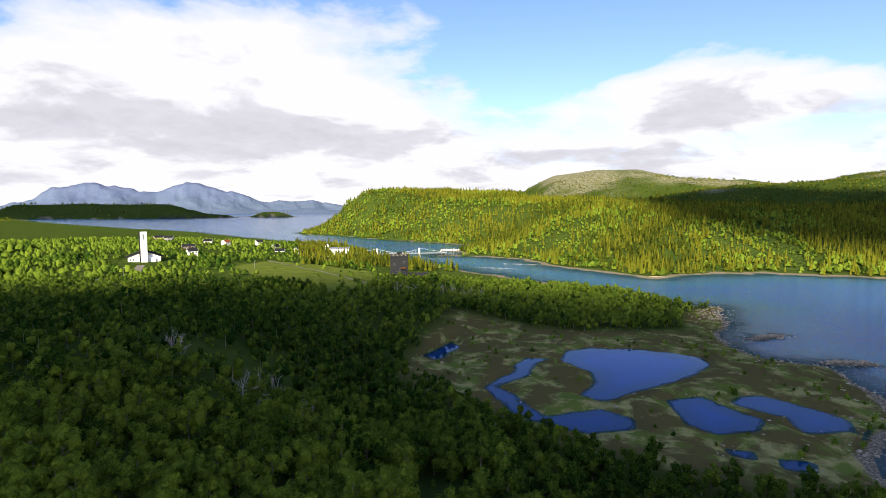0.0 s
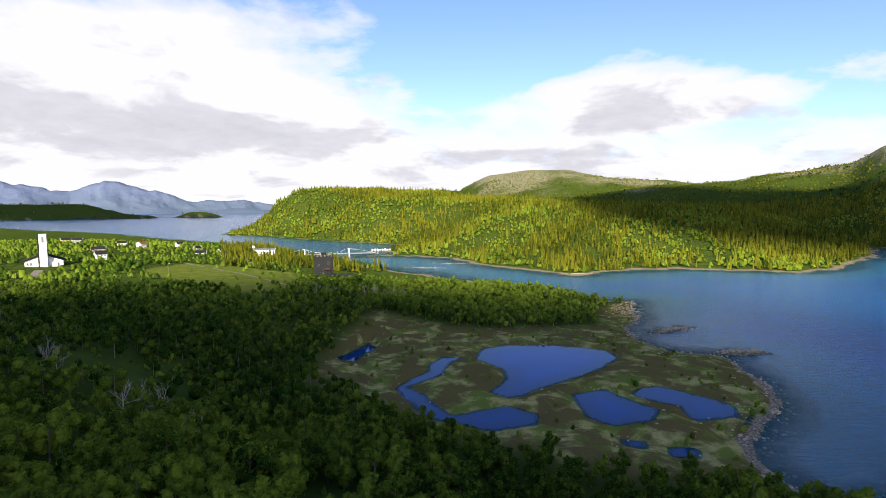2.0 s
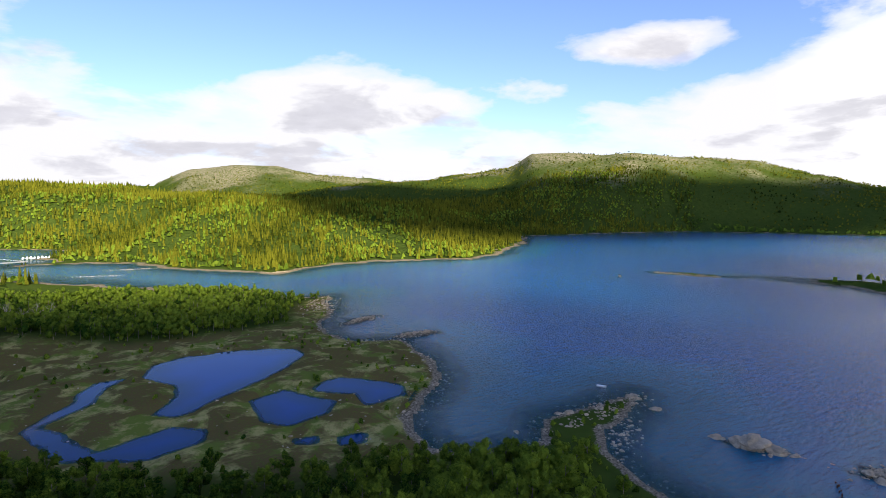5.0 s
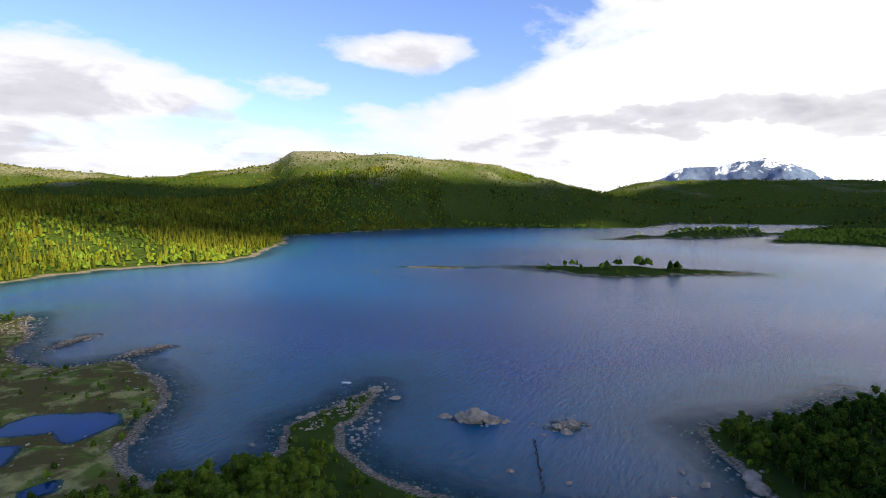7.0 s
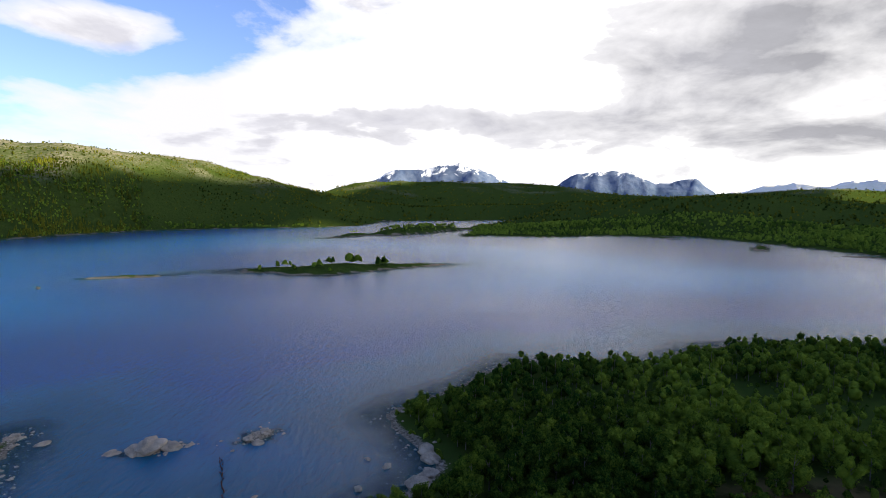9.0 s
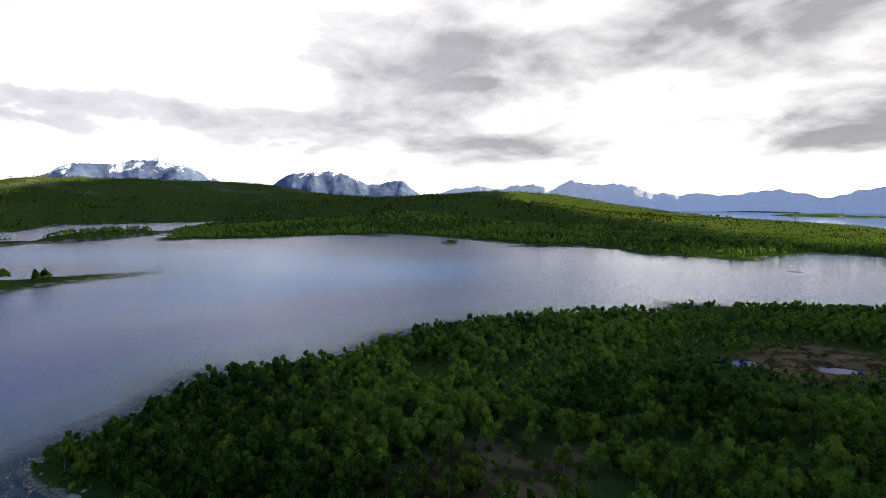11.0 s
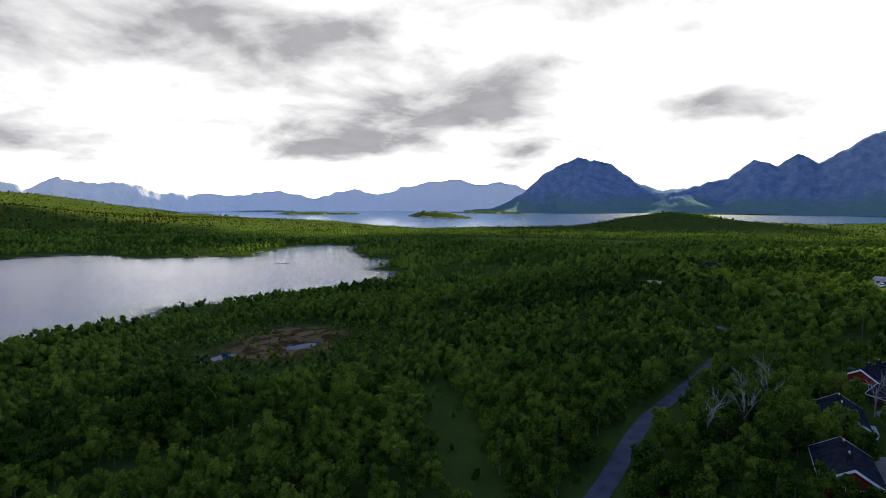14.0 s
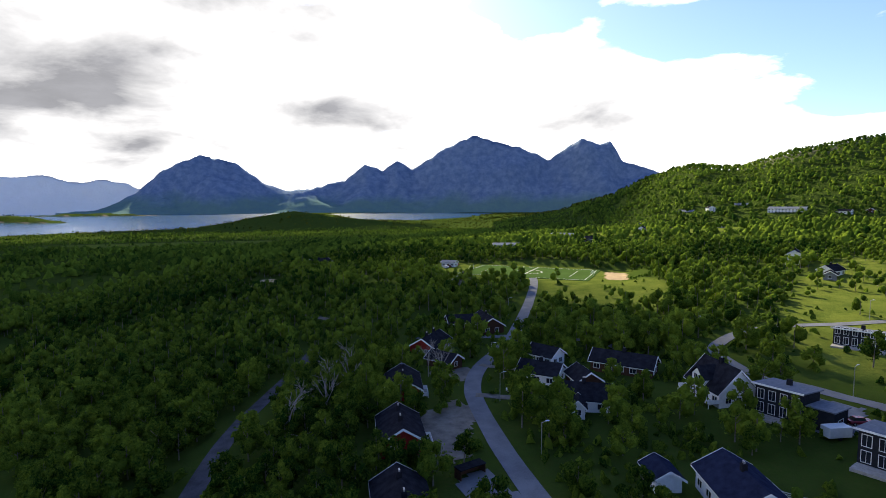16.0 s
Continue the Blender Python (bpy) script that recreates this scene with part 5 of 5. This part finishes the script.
def boat(x, y, turn, l, z=0.0, label="small white boat moored at the quay", group="moored boats"):
    ob = tagged(new("boat"), label, "boat", group)
    ob.matrix_world = pose(x, y, z, 0, 0, turn)
    bm = bmesh.new()
    ring = []
    for k, (f, w, zz) in enumerate(((-0.5, 0.16, 0.10), (-0.2, 0.19, 0.11), (0.2, 0.16, 0.13), (0.5, 0.01, 0.18))):
        ring.append([bm.verts.new((f * l, s * w * l * q, h)) for s, q, h in ((1, 1, zz * l), (1, 0.55, -0.05 * l), (-1, 0.55, -0.05 * l), (-1, 1, zz * l))])
    for r0, r1 in zip(ring, ring[1:]):
        for k in range(4):
            bm.faces.new((r0[k], r1[k], r1[(k + 1) % 4], r0[(k + 1) % 4]))
    bm.faces.new(ring[0])
    bm.faces.new(ring[-1][::-1])
    part("hull", bm, WHITE, ob)
    if l > 5:
        part("cabin", boxes((-0.1 * l, -0.1 * l, 0.1 * l, 0.2 * l, 0.1 * l, 0.28 * l), bevel=0.1), CAR_WHITE, ob)
        part("windscreen", boxes((0.2 * l, -0.09 * l, 0.17 * l, 0.205 * l, 0.09 * l, 0.26 * l)), GLASS, ob)
    else:
        part("thwart", boxes((-0.05 * l, -0.16 * l, 0.08 * l, 0.03 * l, 0.16 * l, 0.10 * l)), PLANK, ob)


for k in range(11):
    boat(-2 + 3.6 * k, 800 + 1.5 * (k % 2), 80 + 7 * (k % 3), 7 + (k % 3))
boat(187, 123.2, -67, 3.6, 0.02, "small open white rowing boat at anchor", "rowing boats")


def post_row(a, b, n):
    """The leaning stumps of an old jetty across the shallows."""
    ob = tagged(new("old_jetty"), "row of dark weathered posts remaining from an old jetty", "jetty")
    ob.matrix_world = pose(a[0], a[1], 0)
    for k in range(n):
        f = k / (n - 1)
        x, y = (b[0] - a[0]) * f + 0.3 * math.sin(5.0 * k), (b[1] - a[1]) * f + 0.3 * math.cos(3.0 * k)
        part("post", tubes(((x, y, -1.8), (x + 0.15 * math.sin(k), y + 0.1, 0.35 + 0.25 * (k % 3)), 0.22, 0.16), sides=6), BROWN, ob)


post_row((177, 46), (152, 34.5), 22)


def car(x, y, turn, paint, label):
    ob = tagged(new("car"), label, "car", "parked cars")
    ob.matrix_world = pose(x, y, height(x, y) + 0.16, 0, 0, turn)
    part("body", prism([(-0.9, 0.35), (0.9, 0.35), (0.92, 0.8), (0.8, 0.98), (-0.8, 0.98), (-0.92, 0.8)], -2.2, 2.2), paint, ob)
    bm = prism([(-0.78, 0.98), (0.78, 0.98), (0.62, 1.5), (-0.62, 1.5)], -1.6, 0.9)
    for v in bm.verts:
        if v.co.z > 1.2:
            v.co.x *= 0.72
    part("cabin", bm, GLASS, ob)
    part("roof", boxes((-1.1, -0.6, 1.48, 0.6, 0.6, 1.54), bevel=0.02), paint, ob)
    for sx in (-1.35, 1.35):
        for sy in (-0.82, 0.82):
            w = part("wheel", tubes(((sx, sy - 0.12, 0.33), (sx, sy + 0.12, 0.33), 0.33), sides=14), RUBBER, ob)
            part("rim", tubes(((sx, sy - 0.13, 0.33), (sx, sy + 0.13, 0.33), 0.19), sides=10), STEEL, w)
    for sy in (-0.65, 0.65):
        part("headlight", boxes((2.19, sy - 0.18, 0.68, 2.22, sy + 0.18, 0.82)), CAR_WHITE, ob)


car(-93, -108.5, 155, CAR_RED, "dark red car parked on the asphalt drive")
car(-44, -154.5, 100, CAR_WHITE, "white car with dark windows parked by the hedge")
for k in range(5):
    car(-116 - 3.0 * k, -358 - 2.6 * k, 40, (CAR_WHITE, CAR_RED, CAR_WHITE)[k % 3], "car parked beside the football pitch")


def trailer(x, y, turn):
    ob = tagged(new("trailer"), "white box trailer standing on grass", "trailer")
    ob.matrix_world = pose(x, y, height(x, y), 0, 0, turn)
    part("box_body", boxes((-2.3, -1.1, 0.55, 2.3, 1.1, 2.5), bevel=0.05), CAR_WHITE, ob)
    part("drawbar", boxes((2.3, -0.06, 0.5, 3.6, 0.06, 0.62)), STEEL, ob)
    for s in (-1.0, 1.0):
        part("wheel", tubes(((0, s - 0.1, 0.33), (0, s + 0.1, 0.33), 0.33), sides=12), RUBBER, ob)


trailer(-83.5, -107, 164)


def street_lamp(x, y, turn):
    ob = tagged(new("street_lamp"), "slim grey street lamp beside the road", "lamp", "street lamps")
    ob.matrix_world = pose(x, y, height(x, y), 0, 0, turn)
    part("pole", tubes(((0, 0, -0.4), (0, 0, 6.6), 0.09, 0.06)), STEEL, ob)
    part("arm", tubes(((0, 0, 6.5), (0.9, 0, 6.8), 0.04)), STEEL, ob)
    part("lamp_head", boxes((0.7, -0.14, 6.72, 1.4, 0.14, 6.88), bevel=0.04), PALE, ob)


for x, y, turn in ((-31.3, -124.4, 170), (-38.6, -152, 170), (-49.5, -176, 120), (-84, -226, 140), (-178, -153, 90), (-118, -168, 60), (-108, -118, 180), (-228, 384, 30), (-158, 452, 10)):
    street_lamp(x, y, turn)


def fence(a, b, gap=2.0, tall=1.1, label="low white garden fence"):
    A, B = Vector(a), Vector(b)
    n = max(2, int((B - A).length / gap))
    ob = tagged(new("fence"), label, "fence", "garden fences")
    ob.matrix_world = pose(A.x, A.y, height(A.x, A.y))
    pts = [A + (B - A) * k / n for k in range(n + 1)]
    hs = [height(p.x, p.y) - ob.location.z for p in pts]
    for p, h in zip(pts, hs):
        part("post", boxes((p.x - A.x - 0.05, p.y - A.y - 0.05, h - 0.3, p.x - A.x + 0.05, p.y - A.y + 0.05, h + tall)), WHITE, ob)
    for zz in (0.35, 0.65, 0.95):
        part("rail", tubes(*(((p.x - A.x, p.y - A.y, h + zz), (q.x - A.x, q.y - A.y, g + zz), 0.05) for p, h, q, g in zip(pts, hs, pts[1:], hs[1:])), sides=4), WHITE, ob)


fence((-73, -196), (-78, -212), label="white fence along the drive of the brown house")
fence((-15, -109), (-23, -106), label="white fence beside the asphalt forecourt")
fence((-56, -101), (-62, -88), label="grey fence behind the pale house")


def bin_shelter(x, y, turn):
    ob = tagged(new("bin_shelter"), "low dark open shelter for bins", "shelter")
    ob.matrix_world = pose(x, y, height(x, y), 0, 0, turn)
    part("roof", boxes((-2.6, -1.0, 1.7, 2.6, 1.0, 1.85)), ROOF, ob)
    part("wall", boxes((-2.5, -0.95, -0.2, 2.5, -0.85, 1.7), (-2.5, -0.85, -0.2, -2.4, 0.9, 1.7), (2.4, -0.85, -0.2, 2.5, 0.9, 1.7)), BROWN, ob)


bin_shelter(-17.5, -124.5, 10)
HOUSE_SPOTS.extend([(-22, -142, 8), (-37, -174, 8), (-18, -117, 8), (-92, -113, 9), (-75, -96, 6), (-60, -105, 4), (-75, -138, 7)])


# ---- stones and boulders ----
def stone_mesh(seed, flat=0.6, sub=1):
    bm = bmesh.new()
    bmesh.ops.create_icosphere(bm, subdivisions=sub, radius=1)
    for v in bm.verts:
        w = 1 + 0.45 * noise.noise(v.co * 1.4 + Vector((seed * 3.3, 0, seed)))
        v.co = Vector((v.co.x * w * 1.15, v.co.y * w * 0.85, v.co.z * w * flat))
    return bm


def stone_template(seed):
    bm = stone_mesh(seed)
    V = np.array([v.co[:] for v in bm.verts])
    F = np.array([[v.index for v in f.verts] for f in bm.faces])
    bm.free()
    return V, F, np.zeros(len(F), int)


stone_rng = np.random.RandomState(5)
sx, sy = stone_rng.uniform(-40, 330, 110000), stone_rng.uniform(-480, 400, 110000)
sg = lie(sx, sy)
chance = step(5.5, 0.3, sg["d"]) * step(-9, -0.5, sg["d"]) * 0.7 + 0.10 * sg["marsh"] * step(22, 4, sg["d"]) + 0.07 * sg["marsh"] * (np.abs(sg["pond"]) < 4) + 0.008 * sg["marsh"]
ok = stone_rng.rand(len(sx)) < chance
spots = np.stack([sx, sy, sg["h"], 0.22 + 0.55 * stone_rng.rand(len(sx)) ** 3, stone_rng.rand(len(sx))], 1)[ok]
for skx, sky_, ska, skb, turn in ((168, 275, 12, 3, 20), (175, 228.5, 10, 3, -5), (182, 64, 8, 3, -72), (190.5, 41, 8, 4, -35), (170, 107, 22, 4, 2), (166, 330, 22, 12, 60), (268, -50, 9, 5, -60), (158, 92, 14, 4, 30), (349, -581, 8, 3, 0), (202, -505, 22, 5, 40), (224, -412, 20, 4, 10), (286, -292, 18, 5, 70), (58, 577, 22, 4, -20), (91, 615, 20, 4, -10), (200, 505, 12, 4, 0)):
    n = int(7 * math.sqrt(ska * skb) * 2.2)
    u, v = stone_rng.randn(n) * 0.55 * ska, stone_rng.randn(n) * 0.55 * skb
    c, q = math.cos(radians(turn)), math.sin(radians(turn))
    px_, py_ = skx + u * c - v * q, sky_ + u * q + v * c
    spots = np.concatenate([spots, np.stack([px_, py_, np.maximum(lie(px_, py_)["h"], -0.15), 0.25 + 0.65 * stone_rng.rand(n) ** 2.5, stone_rng.rand(n)], 1)])
BOULDERS = [(181, 67, 4.0), (180, 71, 2.8), (182.5, 62.5, 2.6), (178.6, 76.5, 1.9), (184.2, 58, 1.2), (188, 43, 1.5), (193, 40, 1.5), (186, 39.5, 1.8), (157, 45, 1.0), (158.6, 30.5, 0.9), (163, 7.3, 1.3), (178, 7.5, 1.0), (134.6, 113, 1.0), (183.5, 99, 1.9), (187, 108, 1.2), (182.5, -8, 2.8), (178, -9, 2.5), (165, -7, 3.0), (170, -9, 2.2), (174, 2, 1.4), (172, 272, 1.5), (176, 277, 1.4), (162, 273, 1.2), (170, 229, 1.4), (180, 228, 1.4), (266, -49, 1.8), (269, -56, 1.3), (270, -105, 1.6), (155.1, 115.2, 1.2), (157.6, 113.3, 1.5), (169.4, 110.0, 1.2), (187.5, 110.1, 1.5), (186.0, 110.6, 1.2)]


def woods_like(name, places, templates, mat, label):
    ob = woods(name, places, templates, [mat], label, stone_rng)
    ob["category"] = "stones"
    return ob


woods_like("shore_stones", spots, [stone_template(k) for k in range(6)], STONE, "grey and tan stones strewn along the shores")
for k, (x, y, size) in enumerate(BOULDERS):
    bm = stone_mesh(20 + k, 0.55, 3)
    for v in bm.verts:
        v.co *= 1 + 0.08 * noise.fractal(v.co * 5, 1.0, 2.0, 3)
    b = tagged(part("boulder", bm, STONE), "weathered pale boulder at the edge of the lagoon", "rock", "boulders in the shallows")
    b.matrix_world = pose(x, y, max(height(x, y), -0.2 * size) + 0.05 * size, 0, 0, 37 * k) @ Matrix.Scale(size, 4)


# ---- bare trees ----
BARE = plain("bare_twigs", (0.30, 0.28, 0.26), 0.9, vary=0.3)


def bare_tree_mesh(seed):
    r = np.random.RandomState(seed)
    bm = bmesh.new()

    def grow(a, way, l, rad, level):
        b = a + way * l
        tube(bm, a, b, rad, rad * 0.55, sides=4 if level else 6)
        if level < 3:
            for _ in range(4 if level else 6):
                f = 0.35 + 0.6 * r.rand()
                w = (way + Vector(r.randn(3)) * 0.45 + Vector((0, 0, 0.25))).normalized()
                grow(a + (b - a) * f, w, l * (0.42 + 0.2 * r.rand()), rad * 0.42, level + 1)

    grow(Vector((0, 0, -0.3)), Vector((0, 0, 1)), 5.0, 0.13, 0)
    me = bpy.data.meshes.new("bare_tree")
    bm.to_mesh(me)
    bm.free()
    me.materials.append(BARE)
    return me


bare = [bare_tree_mesh(k) for k in range(3)]
for k, (x, y) in enumerate(((-78, 158), (-82, 161), (-50, 143), (-46, 146), (-36, 141), (-33, 128), (-53, 140), (-1, -160), (3, -163), (-30, -174), (-32, -170), (8, -150), (-9, -172), (-5, -176), (-12, -182), (-28, 330), (-22, 333), (-16, 328), (0, 340), (6, 343), (12, 338), (18, 344), (24, 340))):
    t = tagged(new("bare_tree", bare[k % 3]), "leafless grey tree among the green birches", "tree", "bare trees")
    t.matrix_world = pose(x, y, height(x, y), 0, 0, 50 * k) @ Matrix.Scale(1.25 + 0.1 * (k % 4), 4)
near, _, _ = scatter(62, 190, 4.7)
order = np.argsort(np.hypot(near[:, 0] - CX, near[:, 1] - CY))
single, near = near[order[:300]], near[order[300:]]
birch_meshes = []
for V, F, W in near_kinds:
    pair = []
    for wood, title, mat in ((1, "trunk", BARK), (0, "crown", BIRCH)):
        faces = F[W == wood]
        ids, faces = np.unique(faces, return_inverse=True)
        pair.append(add_mesh(title, V[ids], faces.reshape(-1, 3), [mat], False, [("tint", np.full(len(ids), 0.5))]))
    birch_meshes.append(pair)
for k, (x, y, z, size, tint) in enumerate(single):
    tree = tagged(new("birch_tree"), "young birch tree in fresh green leaf in the wood", "tree", "birches of the wood")
    tree.matrix_world = pose(x, y, z, 0, 0, rng.rand() * 360) @ Matrix.Scale(float(size), 4)
    for me in birch_meshes[k % len(birch_meshes)]:
        new(me.name.split(".")[0], me).parent = tree
woods("birch_wood", near, near_kinds, [BIRCH, BARK], "dense young birch wood in fresh green leaf", rng)
middle, _, _ = scatter(190, 460, 5.2)
woods("coastal_wood", middle, mid_kinds, [BIRCH, BARK], "green mixed birch wood along the shore", rng, True)
far, far_az, far_fells = scatter(460, 1350, 8.8, True, (60, 247))
far[:, 3] *= 0.80
far[:, 3] *= np.where((far_az > 140) & (far_az < 216) & (far[:, 1] < -900), 0.6, 1)
village_wood, _, _ = scatter(460, 1000, 6.6, True, (-44, -9))
keep = rng.rand(len(village_wood)) < np.where((village_wood[:, 1] > 560) & (village_wood[:, 0] > -340), 0.55, 0.9)
for hx, hy, hr in HOUSE_SPOTS:
    keep &= np.hypot(village_wood[:, 0] - hx - 4, village_wood[:, 1] - hy + 9) > hr * 1.35
village_wood = village_wood[keep]
village_wood[:, 3] *= np.where(village_wood[:, 1] > 560, 0.6, 0.8)
across, across_az, _ = scatter(560, 1500, 5.6, True, (-16, 60))
conifer = rng.rand(len(across)) < 0.35 + 1.3 * np.clip(rough_noise(across[:, 0], across[:, 1], 130, 3, 74) + 0.25, 0, 0.5)
across[:, 3] *= np.where(conifer, 0.75 + 0.40 * rng.rand(len(across)), 0.62)
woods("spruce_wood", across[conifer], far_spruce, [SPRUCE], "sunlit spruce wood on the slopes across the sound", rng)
woods("slope_wood", across[~conifer], far_kinds, [BIRCH], "yellow-green birch wood on the slopes across the sound", rng)
woods("village_wood", village_wood, far_kinds, [BIRCH], "sunlit garden trees round the village", rng, True)
woods("hillside_wood", far, far_kinds, [BIRCH], "distant birch wood over low hills", rng, True)
horizon_trees, horizon_az, _ = scatter(1350, 2600, 21.0, True, (75, 247))
fell_trees, _, _ = scatter(1350, 2500, 13.5, True, (-5, 75))
fell_trees[:, 3] *= 0.55
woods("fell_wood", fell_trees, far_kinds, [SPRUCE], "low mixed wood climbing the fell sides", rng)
horizon_trees[:, 3] *= np.where((horizon_az > 140) & (horizon_az < 216), 0.5, 0.8)
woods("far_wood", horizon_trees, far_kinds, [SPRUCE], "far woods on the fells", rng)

bx, by = rng.uniform(-260, 260, 60000), rng.uniform(-330, 340, 60000)
bg_ = lie(bx, by)
bush_room = (bg_["d"] > 2.5) & (bg_["pond"] > 2) & (line_distance(ROAD, bx, by) > 4) & (line_distance(HILL_ROAD, bx, by) > 4) & (line_distance(OLD_ROAD, bx, by) > 3) & (bg_["r"] > 60)
for hx, hy, hr in HOUSE_SPOTS:
    bush_room &= np.hypot(bx - hx, by - hy) > hr * 0.85
wanted = np.where(bg_["marsh"] > 0.3, 0.05, np.where(bg_["bog"] > 0.3, 0.25, np.where(bg_["meadow"] > 0.3, 0.03, np.where(bx < -15, 0.62, 0.17))))
ok = bush_room & (rng.rand(len(bx)) < wanted * (0.3 + 1.6 * step(-0.1, 0.25, rough_noise(bx, by, 22, 3, 95))))
bushes = np.stack([bx, by, bg_["h"] - 0.3, 0.16 + 0.22 * rng.rand(len(bx)), np.clip(0.35 + 0.3 * rng.randn(len(bx)), 0, 1)], 1)[ok]
bushes[:, 3] *= 0.85
woods("undergrowth", bushes, far_kinds, [BIRCH], "low green willow scrub and bushes over the ground", rng)
outer, outer_az, _ = scatter(2600, 3500, 40.0, True)
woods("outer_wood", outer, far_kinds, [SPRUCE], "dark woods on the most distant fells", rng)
